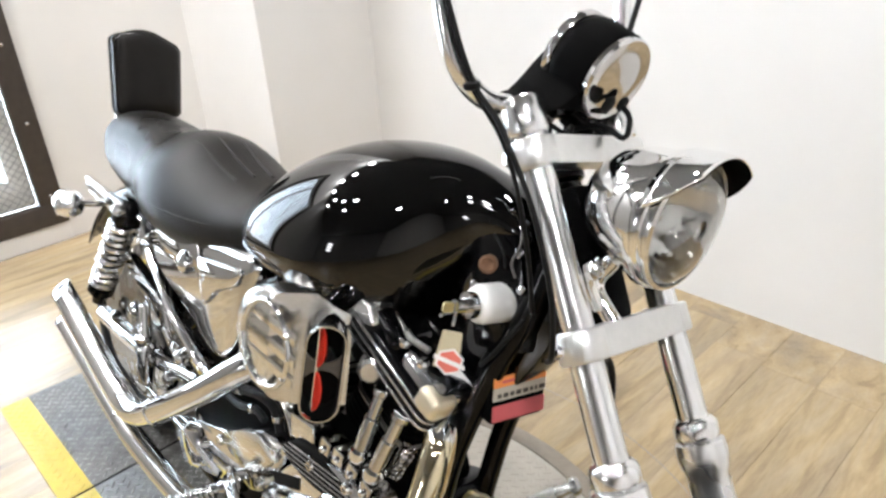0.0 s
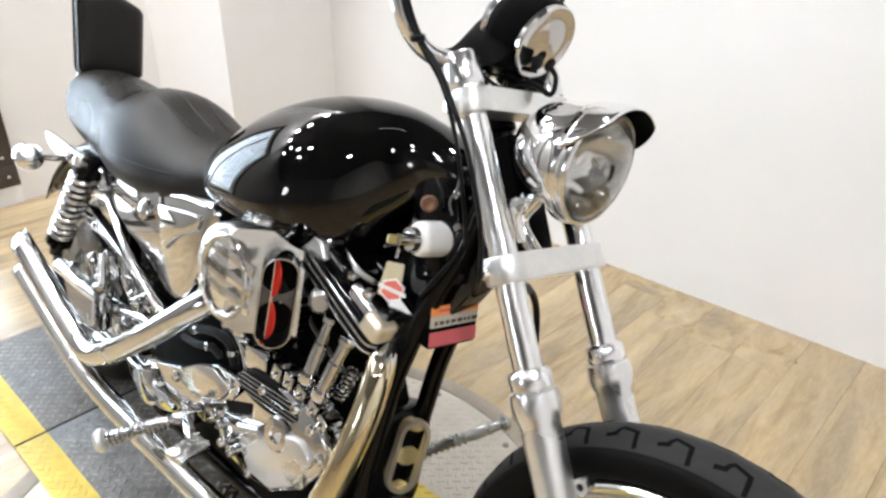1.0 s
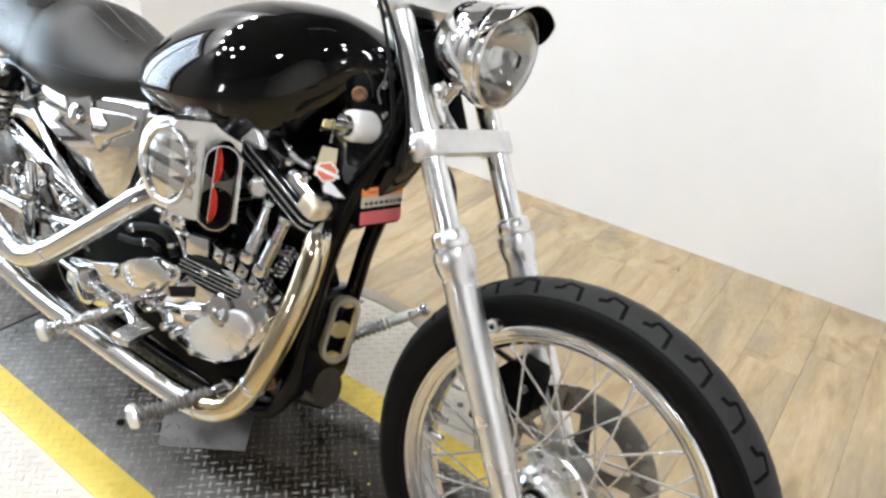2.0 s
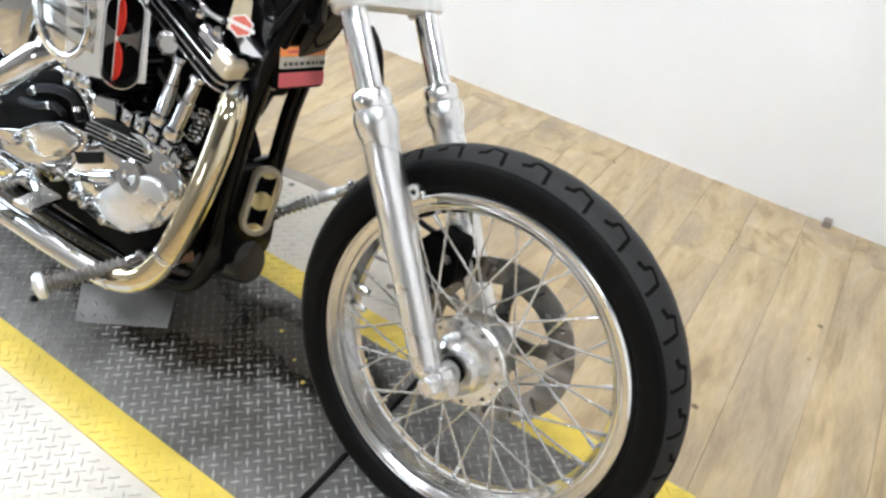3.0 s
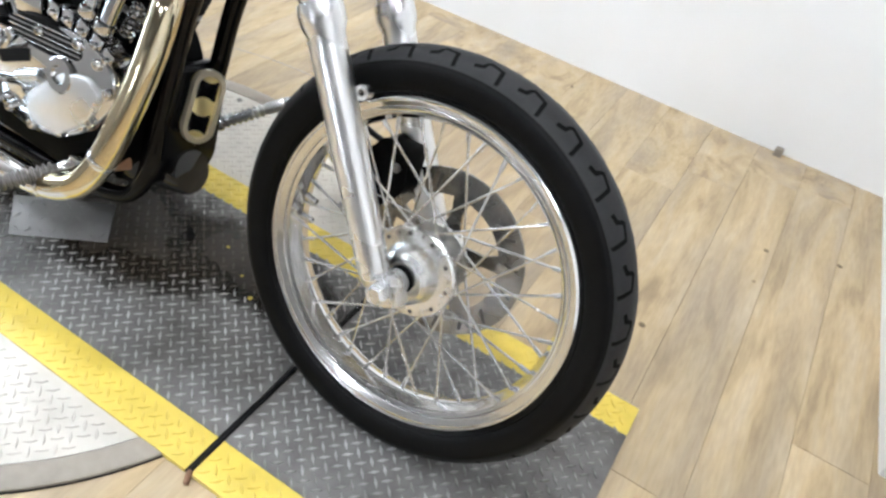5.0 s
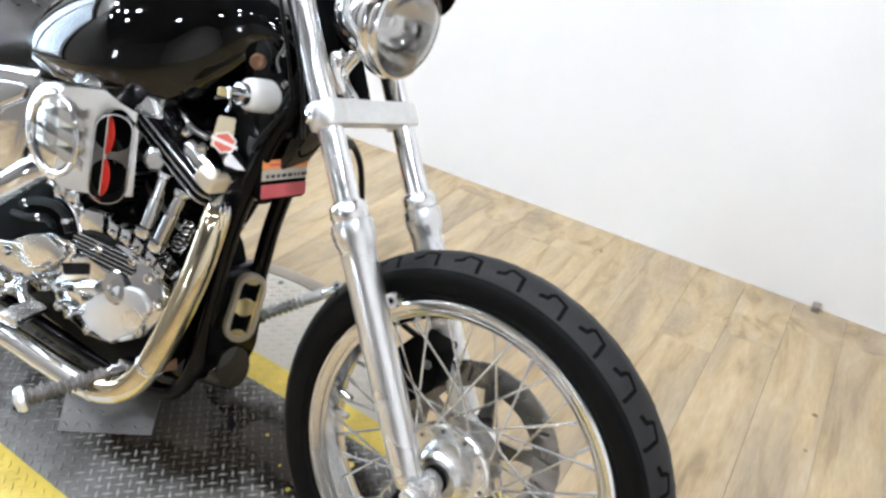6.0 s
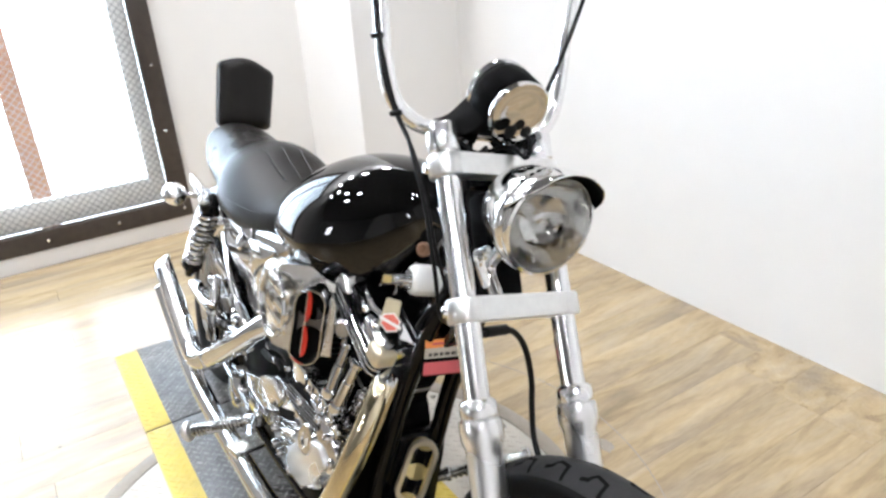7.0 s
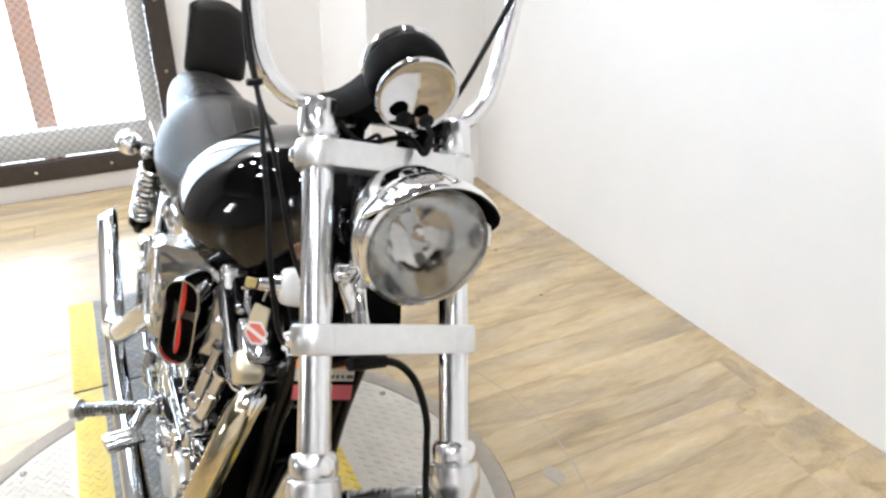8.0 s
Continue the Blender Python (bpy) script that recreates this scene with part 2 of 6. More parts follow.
def stain_shade_material():
    """Thin dark film, oil plus painted shade, broken up and thinning towards its edge."""
    m = material("oil_and_shade_film", (0.014, 0.010, 0.006), 0.42, 0.0, 26, 0.6, bump=0.2, bump_scale=90, rough_vary=0.1, tint=(0.03, 0.022, 0.014), spec=0.3)
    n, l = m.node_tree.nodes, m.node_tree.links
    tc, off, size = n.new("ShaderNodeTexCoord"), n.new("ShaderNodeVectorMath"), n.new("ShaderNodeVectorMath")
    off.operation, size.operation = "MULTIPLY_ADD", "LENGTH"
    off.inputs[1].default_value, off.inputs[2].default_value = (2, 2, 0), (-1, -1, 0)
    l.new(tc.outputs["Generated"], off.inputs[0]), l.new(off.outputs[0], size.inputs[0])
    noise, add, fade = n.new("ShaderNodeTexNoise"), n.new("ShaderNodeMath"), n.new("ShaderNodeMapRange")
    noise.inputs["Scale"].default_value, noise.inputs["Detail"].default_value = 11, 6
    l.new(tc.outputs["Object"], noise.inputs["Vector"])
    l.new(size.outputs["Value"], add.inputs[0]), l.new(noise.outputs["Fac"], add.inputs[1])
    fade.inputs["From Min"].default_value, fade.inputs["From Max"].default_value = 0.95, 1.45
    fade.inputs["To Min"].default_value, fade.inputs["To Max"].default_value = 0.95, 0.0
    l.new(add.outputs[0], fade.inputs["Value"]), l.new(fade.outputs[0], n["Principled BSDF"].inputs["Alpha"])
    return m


def glass_material():
    m = bpy.data.materials.new("clear_glass")
    m.use_nodes = True
    p = m.node_tree.nodes["Principled BSDF"]
    p.inputs["Transmission Weight"].default_value, p.inputs["Roughness"].default_value, p.inputs["IOR"].default_value = 1.0, 0.0, 1.45
    return m


WOOD = wood_material()
GLASS = glass_material()
STAIN_SHADE = stain_shade_material()


# ---- mesh helpers ----
def part(name, bm, mat, parent=None, label="", smooth=True, angle=38):
    """Links a bmesh as one mesh object, under a thing or a part."""
    me = bpy.data.meshes.new(name)
    bmesh.ops.recalc_face_normals(bm, faces=bm.faces)
    bm.to_mesh(me)
    bm.free()
    me.materials.append(mat)
    if smooth:
        me.polygons.foreach_set("use_smooth", [True] * len(me.polygons))
        me.set_sharp_from_angle(angle=radians(angle))
    ob = new(name, me)
    ob.parent = parent
    if label:
        tagged(ob, label)
    return ob


def thing(name, label, category, m=None, group="", kind=""):
    ob = new(name)
    ob.empty_display_size = 0.1
    if m is not None:
        ob.matrix_world = m
    return tagged(ob, label, category, group, kind)


def loft(bm, loops, cap=True, closed=True, ring=False):
    """Skins a row of loops that have the same number of points."""
    rows = [[bm.verts.new(p) for p in lp] for lp in loops]
    pairs = list(zip(rows, rows[1:])) + ([(rows[-1], rows[0])] if ring else [])
    k = len(rows[0])
    for a, b in pairs:
        for i in range(k if closed else k - 1):
            j = (i + 1) % k
            bm.faces.new((a[i], a[j], b[j], b[i]))
    if cap and not ring:
        bm.faces.new(rows[0][::-1]), bm.faces.new(rows[-1])
    return rows


def frame_of(d):
    d = Vector(d).normalized()
    u = d.cross(Vector((0, 0, 1)) if abs(d.z) < 0.9 else Vector((0, 1, 0))).normalized()
    return u, d.cross(u).normalized(), d


def lathe(bm, profile, centre, axis, seg=32, ring=False, cap=True):
    """Turns (radius, height) pairs round an axis."""
    u, v, d = frame_of(axis)
    c = Vector(centre)
    loops = []
    for r, h in profile:
        loops.append([c + d * h + (u * math.cos(a) + v * math.sin(a)) * max(r, 1e-4) for a in (2 * math.pi * i / seg for i in range(seg))])
    loft(bm, loops, cap=cap, ring=ring)


def rod(bm, a, b, r, seg=14, bevel=0.0, r2=None):
    a, b = Vector(a), Vector(b)
    h = (b - a).length
    r2 = r if r2 is None else r2
    e = bevel
    prof = [(r - e, 0), (r, e), (r2, h - e), (r2 - e, h)] if e else [(r, 0), (r2, h)]
    lathe(bm, prof, a, b - a, seg)


def curve_points(pts, steps=6):
    """A smooth row of points through the given ones."""
    p = [Vector(q) for q in pts]
    p = [p[0] * 2 - p[1]] + p + [p[-1] * 2 - p[-2]]
    out = []
    for i in range(1, len(p) - 2):
        for s in range(steps):
            t = s / steps
            a, b, c, d = p[i - 1], p[i], p[i + 1], p[i + 2]
            out.append(0.5 * ((2 * b) + (c - a) * t + (2 * a - 5 * b + 4 * c - d) * t * t + (3 * b - a - 3 * c + d) * t**3))
    out.append(p[-2])
    return out


def tube(bm, pts, r, seg=12, steps=6, cap=True, radii=None):
    line = curve_points(pts, steps) if steps > 1 else [Vector(q) for q in pts]
    loops, u = [], None
    for i, c in enumerate(line):
        d = (line[min(i + 1, len(line) - 1)] - line[max(i - 1, 0)]).normalized()
        if u is None:
            u = frame_of(d)[0]
        u = (u - d * u.dot(d)).normalized()
        v = d.cross(u)
        rr = radii[min(len(radii) - 1, int(i / max(1, len(line) - 1) * (len(radii) - 1) + 0.5))] if radii else r
        loops.append([c + (u * math.cos(a) + v * math.sin(a)) * rr for a in (2 * math.pi * k / seg for k in range(seg))])
    loft(bm, loops, cap)


def slab(bm, outline, origin, u, v, n, depth, bevel=0.0):
    """An outline in the plane of u and v, given depth along n, with a chamfer on its front."""
    o, u, v, n = (Vector(q) for q in (origin, u, v, n))
    mid = Vector((sum(p[0] for p in outline) / len(outline), sum(p[1] for p in outline) / len(outline)))

    def loop(h, inset):
        out = []
        for p in outline:
            w = Vector(p) - mid
            k = max(0.05, 1 - inset / max(w.length, 1e-5))
            w = mid + w * k
            out.append(o + u * w.x + v * w.y + n * h)
        return out

    rows = [loop(0, 0), loop(depth - bevel, 0)]
    if bevel:
        rows += [loop(depth - bevel * 0.3, bevel * 0.35), loop(depth, bevel)]
    loft(bm, rows)


def box(bm, centre, size, bevel=0.0, turn=None):
    m = Matrix.Translation(centre) @ (turn or Matrix()) @ Matrix.Diagonal((*size, 1))
    got = bmesh.ops.create_cube(bm, size=1.0, matrix=m)
    if bevel:
        edges = {e for q in got["verts"] for e in q.link_edges}
        bmesh.ops.bevel(bm, geom=list(edges), offset=bevel, segments=2, profile=0.6, affect="EDGES")


def stadium(w, h, seg=10):
    """A long round outline, w across and h high."""
    r = w / 2
    pts = []
    for i in range(seg + 1):
        a = math.pi * i / seg
        pts.append((r * math.cos(a), (h / 2 - r) + r * math.sin(a)))
    for i in range(seg + 1):
        a = math.pi + math.pi * i / seg
        pts.append((r * math.cos(a), -(h / 2 - r) + r * math.sin(a)))
    return pts


def rounded(outline, r=0.01, seg=4):
    """An outline with its corners rounded off."""
    pts, k = [], len(outline)
    for i in range(k):
        a, b, c = Vector(outline[i - 1]), Vector(outline[i]), Vector(outline[(i + 1) % k])
        p, q = (a - b), (c - b)
        e = min(r, p.length * 0.45, q.length * 0.45)
        s, t = b + p.normalized() * e, b + q.normalized() * e
        for j in range(seg + 1):
            f = j / seg
            w = s * (1 - f) ** 2 + b * 2 * f * (1 - f) + t * f * f
            pts.append((w.x, w.y))
    return pts


def ring_slab(bm, outer, inner, origin, u, v, n, depth):
    """A frame between two outlines with the same number of points."""
    o, u, v, n = (Vector(q) for q in (origin, u, v, n))
    at = lambda p, h: o + u * p[0] + v * p[1] + n * h
    loft(bm, [[at(p, 0) for p in outer], [at(p, depth * 0.75) for p in outer], [at((p[0] * 0.97, p[1] * 0.985), depth) for p in outer], [at((p[0] * 1.03, p[1] * 1.015), depth) for p in inner], [at(p, depth * 0.7) for p in inner], [at(p, 0) for p in inner]], ring=True)


# ---- the room ----
FLOOR = -0.010
SIDE_Y, REAR_X = 1.525, -3.10
PIER_X, PIER_Y = -2.47, 0.97


def wall_block(name, lo, hi, mat=WALL):
    bm = bmesh.new()
    c = [(a + b) / 2 for a, b in zip(lo, hi)]
    box(bm, c, [b - a for a, b in zip(lo, hi)])
    return tagged(part(name, bm, mat, smooth=False), "plain painted plaster wall of the showroom", "wall", kind="structure")


def build_room():
    wall_block("wall_side", (REAR_X - 0.2, SIDE_Y, -0.2), (0.798, SIDE_Y + 0.2, CEILING))
    bm = bmesh.new()
    slab(bm, [(0.780, SIDE_Y + 0.001), (0.864, 0.45), (1.01, 0.45), (0.95, SIDE_Y + 0.2), (0.80, SIDE_Y + 0.2), (0.80, SIDE_Y + 0.001)], (0, 0, -0.2), (1, 0, 0), (0, 1, 0), (0, 0, 1), CEILING + 0.2)
    tagged(part("wall_return", bm, WALL, smooth=False), "plain painted plaster wall of the showroom", "wall", kind="structure")
    # unseen walls that close the room, two of them greyed to dim reflections
    wall_block("wall_beyond", (0.95, 1.9, -0.2), (2.9, 2.1, CEILING), DIM_WALL)
    wall_block("wall_front", (2.7, -6.5, -0.2), (2.9, 1.9, CEILING))
    wall_block("wall_near", (REAR_X - 0.2, -6.7, -0.2), (2.9, -6.5, CEILING), DIM_WALL)
    wall_block("wall_pier", (REAR_X, PIER_Y, -0.2), (PIER_X, SIDE_Y, CEILING))
    # rear wall round its window opening
    y0, y1, z0, z1 = WIN
    wall_block("wall_rear", (REAR_X - 0.2, y1, -0.2), (REAR_X, SIDE_Y, CEILING))
    # unseen stretch of the white rear wall, greyed to look dim when mirrored
    wall_block("wall_rear_far", (REAR_X - 0.2, -6.5, -0.2), (REAR_X, y0, CEILING), DIM_WALL)
    wall_block("wall_rear_low", (REAR_X - 0.2, y0, -0.2), (REAR_X, y1, z0))
    wall_block("wall_rear_top", (REAR_X - 0.2, y0, z1), (REAR_X, y1, CEILING))
    bm = bmesh.new()
    box(bm, (-0.22, -2.3, CEILING + 0.05), (6.24, 8.8, 0.1))
    tagged(part("ceiling", bm, CEIL, smooth=False), "dark painted ceiling with round downlights", "ceiling", kind="structure")
    bm = bmesh.new()
    box(bm, (-0.22, -2.3, FLOOR - 0.06), (6.24, 8.8, 0.1))
    return tagged(part("floor", bm, GAP, smooth=False), "worn light-brown wood plank floor with dark knots", "floor", kind="structure")


def build_planks(floor):
    """Planks run from the side wall across the room; each is an object of its own."""
    w, length, t = 0.152, 1.22, 0.01
    bm = bmesh.new()
    box(bm, (0, 0, -t / 2), (w - 0.0010, length - 0.0012, t))
    me = bpy.data.meshes.new("plank")
    bm.to_mesh(me)
    bm.free()
    me.materials.append(WOOD)
    rnd = random.Random(4)
    x = REAR_X + w / 2
    while x < 2.7:
        y = SIDE_Y + rnd.uniform(0, length)
        edge = SIDE_Y + 0.05 if x < 0.8 else 1.95
        while y > -6.5:
            top, low = min(y, edge), max(y - length, -6.5)
            if top - low > 0.05:
                if x < 1.6 and top > -1.6:
                    ob = new("plank", me)
                    ob.location, ob.scale.y = (x, (top + low) / 2, FLOOR), (top - low) / length
                    ob.parent = floor
                else:
                    REST.append((x, (top + low) / 2, top - low))
            y -= length
        x += w
    # planks outside the view, joined
    bm = bmesh.new()
    for x, y, h in REST:
        box(bm, (x, y, FLOOR - t / 2), (w - 0.0012, h - 0.0015, t))
    tagged(part("plank_field", bm, WOOD, floor, smooth=False), kind="stuff")


REST = []
WIN = (-1.25, 0.262, 0.075, 2.25)


def build_window():
    """A large window in the rear wall: dark wooden frame with screws, steel mesh guard, glass behind."""
    y0, y1, z0, z1 = WIN
    win = thing("window_1", "large window with dark wooden frame and steel mesh guard", "window", kind="structure")
    f, x = 0.09, REAR_X
    for lo, hi in (((y0, z0), (y1, z0 + f)), ((y0, z1 - f), (y1, z1)), ((y0, z0 + f), (y0 + f, z1 - f)), ((y1 - f, z0 + f), (y1, z1 - f))):
        bm = bmesh.new()
        box(bm, (x + 0.005, (lo[0] + hi[0]) / 2, (lo[1] + hi[1]) / 2), (0.05, hi[0] - lo[0], hi[1] - lo[1]), 0.004)
        rail = part("window_frame", bm, DARK_WOOD, win, "dark stained wooden frame rail")
        long_y = hi[0] - lo[0] > hi[1] - lo[1]
        span = (hi[0] - lo[0]) if long_y else (hi[1] - lo[1])
        for i in range(int(span / 0.3) + 1):
            s = 0.04 + i * 0.31
            if s > span:
                break
            bm = bmesh.new()
            c = (x + 0.03, hi[0] - s if long_y else (lo[0] + hi[0]) / 2, (lo[1] + hi[1]) / 2 if long_y else lo[1] + s)
            lathe(bm, [(0.008, 0), (0.007, 0.003), (0.003, 0.005)], c, (1, 0, 0), 10)
            part("screw", bm, POLISHED, rail)
    # expanded steel mesh
    bm = bmesh.new()
    cw, ch, r = 0.034, 0.017, 0.0011
    ny, nz = int((y1 - y0 - 2 * f) / cw) + 1, int((z1 - z0 - 2 * f) / ch) + 1
    verts, faces = [], []
    for sgn in (1, -1):
        for i in range(-nz, ny + nz):
            ya, za = y0 + f + i * cw, z0 + f
            yb, zb = ya + sgn * (z1 - z0 - 2 * f) / ch * cw * 0.5, z1 - f
            lo_y, hi_y = y0 + f, y1 - f
            ts = sorted(((lo_y - ya) / (yb - ya), (hi_y - ya) / (yb - ya)))
            t0, t1 = max(0, ts[0]), min(1, ts[1])
            if t1 <= t0:
                continue
            p = Vector((x + 0.004, ya + (yb - ya) * t0, za + (zb - za) * t0))
            q = Vector((x + 0.004, ya + (yb - ya) * t1, za + (zb - za) * t1))
            d = (q - p).normalized()
            nrm = Vector((1, 0, 0)).cross(d) * r * 1.5
            k = len(verts)
            for e in (p, q):
                verts += [e + nrm + Vector((r, 0, 0)), e - nrm + Vector((r, 0, 0)), e - nrm - Vector((r, 0, 0)), e + nrm - Vector((r, 0, 0))]
            for a in range(4):
                b = (a + 1) % 4
                faces.append((k + a, k + b, k + 4 + b, k + 4 + a))
    me = bpy.data.meshes.new("mesh_guard")
    me.from_pydata(verts, [], faces)
    me.materials.append(MESH)
    guard = new("mesh_guard", me)
    guard.parent = win
    tagged(guard, "grey expanded steel mesh", kind="stuff")
    bm = bmesh.new()
    box(bm, (x - 0.12, (y0 + y1) / 2, (z0 + z1) / 2), (0.006, y1 - y0, z1 - z0))
    pane = part("pane", bm, GLASS, win, smooth=False)
    pane.visible_shadow = False
    # white inner sash behind the guard
    for lo, hi in (((y0 + f, z0 + f), (y1 - f, z0 + 0.215)), ((y0 + f, z1 - 0.17), (y1 - f, z1 - f)), ((y1 - 0.165, z0 + 0.215), (y1 - f, z1 - 0.17)), ((y0 + f, z0 + 0.215), (y0 + 0.165, z1 - 0.17))):
        bm = bmesh.new()
        box(bm, (x - 0.05, (lo[0] + hi[0]) / 2, (lo[1] + hi[1]) / 2), (0.05, hi[0] - lo[0], hi[1] - lo[1]), 0.004)
        part("window_sash", bm, WHITE, win, "white painted inner sash")
    # outside: a painted post close to the glass and the bright outdoors
    bm = bmesh.new()
    box(bm, (x - 0.80, -0.355, 1.1), (0.08, 0.105, 2.8), 0.006)
    tagged(part("outside_post", bm, POST), "brick-orange painted post outside behind the window", "post", kind="structure")
    bm = bmesh.new()
    box(bm, (x - 3.0, -1.0, 1.5), (0.02, 12, 7))
    tagged(part("backdrop", bm, DAYLIGHT, smooth=False), "bright hazy white daylight outdoors", "backdrop", kind="structure")
    # pale board under the window
    bm = bmesh.new()
    box(bm, (x + 0.006, (y0 + y1) / 2, 0.031), (0.012, y1 - y0, 0.082), 0.002)
    tagged(part("baseboard", bm, WALL), "low white painted baseboard under the window", "baseboard", kind="structure")


def build_lamps():
    first = None
    for x, y in LAMPS:
        m = pose(x, y, CEILING)
        if first is None:
            first = thing("ceiling_light", "round recessed ceiling downlight, switched on (four are added fill)", "ceiling light", m, "ceiling downlights")
            b = bmesh.new()
            lathe(b, [(0.078, -0.004), (0.078, -0.012), (0.092, -0.012), (0.096, -0.004), (0.096, 0)], (0, 0, 0), (0, 0, 1), 24, ring=True)
            part("trim_ring", b, WHITE, first)
            b = bmesh.new()
            lathe(b, [(0.077, -0.006), (0.077, -0.003)], (0, 0, 0), (0, 0, 1), 24)
            part("diffuser", b, LAMP_GLOW, first)
        else:
            copy_thing(first, m)
        # the four added fill lights get the highest power
        data = bpy.data.lights.new("downlight", "AREA")
        data.shape, data.size, data.energy, data.color = "DISK", 0.16, LAMP_WATTS * (0.5 if x < -1.2 and y < -1.2 else 0.75 if x < -2.4 else 1.35), (1.0, 0.975, 0.945)
        ob = new("downlight", data)
        ob.location = (x, y, CEILING - 0.02)
    light = thing("wall_light", "tall wall lamp with three white tubes, switched on", "wall lamp", pose(-1.5, -6.5, 1.8, 0, 0, 90))
    b = bmesh.new()
    box(b, (0.02, 0, 0), (0.04, 0.6, 0.9), 0.008)
    part("backplate", b, WHITE, light)
    for z in (-0.3, 0.0, 0.3):
        b = bmesh.new()
        rod(b, (0.09, -0.24, z), (0.09, 0.24, z), 0.035, 14, 0.006)
        part("light_tube", b, LAMP_GLOW, light, "glowing tube")
        for y in (-0.23, 0.23):
            b = bmesh.new()
            box(b, (0.06, y, z), (0.06, 0.03, 0.06), 0.005)
            part("tube_holder", b, WHITE, light)
    # daylight that comes in by the window
    data = bpy.data.lights.new("window_daylight", "AREA")
    data.shape, data.size, data.size_y, data.energy, data.color = "RECTANGLE", 3.0, 2.6, WINDOW_WATTS, (0.6, 0.81, 1.0)
    ob = new("window_daylight", data)
    ob.matrix_world = look((REAR_X - 1.3, -1.0, 1.5), (0, -1.0, 0.6))


# ---- turntable and tread strip ----
SX0, SX1, SY0, SY1, BAND = -2.0, 0.415, -0.321, 0.280, 0.075
TC, TR = (-0.80, -0.03), 0.604


def lugs(name, mat, parent, inside, x0, x1, y0, y1, z, label=""):
    """Raised tread lugs, turned by turns, as one mesh."""
    verts, faces = [], []
    pitch, hl, hw, h, q = 0.0195, 0.0118, 0.0031, 0.0018, math.sqrt(0.5)
    reach = int((x1 - x0 + y1 - y0) / pitch) + 2
    for i in range(reach):
        for j in range(-reach, reach):
            cx, cy = x0 + (i - j) * pitch * q, y0 + (i + j) * pitch * q
            if not (x0 < cx < x1 and y0 < cy < y1) or not inside(cx, cy):
                continue
            a = radians(45 if (i + j) % 2 else -45)
            d, s = Vector((math.cos(a), math.sin(a), 0)), Vector((-math.sin(a), math.cos(a), 0))
            c, k = Vector((cx, cy, z)), len(verts)
            verts += [c + d * hl, c + s * hw, c - d * hl, c - s * hw]
            up = Vector((0, 0, h))
            verts += [c + d * hl * 0.7 + up, c + s * hw * 0.45 + up, c - d * hl * 0.7 + up, c - s * hw * 0.45 + up]
            faces += [(k + a_, k + (a_ + 1) % 4, k + 4 + (a_ + 1) % 4, k + 4 + a_) for a_ in range(4)] + [(k + 4, k + 5, k + 6, k + 7)]
    me = bpy.data.meshes.new(name)
    me.from_pydata(verts, [], faces)
    me.materials.append(mat)
    ob = new(name, me)
    ob.parent = parent
    return tagged(ob, label, kind="stuff")


# dark ovals that paint the engine's shade along with the oil
STAIN_SHADES = ((-0.76, 0.03, 0.43, 0.195), (-0.40, 0.10, 0.26, 0.125))


def in_oil_shade(x, y):
    return any(((x - a) / b) ** 2 + ((y - c) / d) ** 2 < 0.5 + 0.2 * math.sin(37 * x) * math.sin(29 * y) for a, c, b, d in STAIN_SHADES)


def worn(x, y):
    return ((x + 0.32) / 0.46) ** 2 + ((y + 0.10) / 0.15) ** 2 < 1.0 + 0.25 * math.sin(31 * x) * math.sin(43 * y)


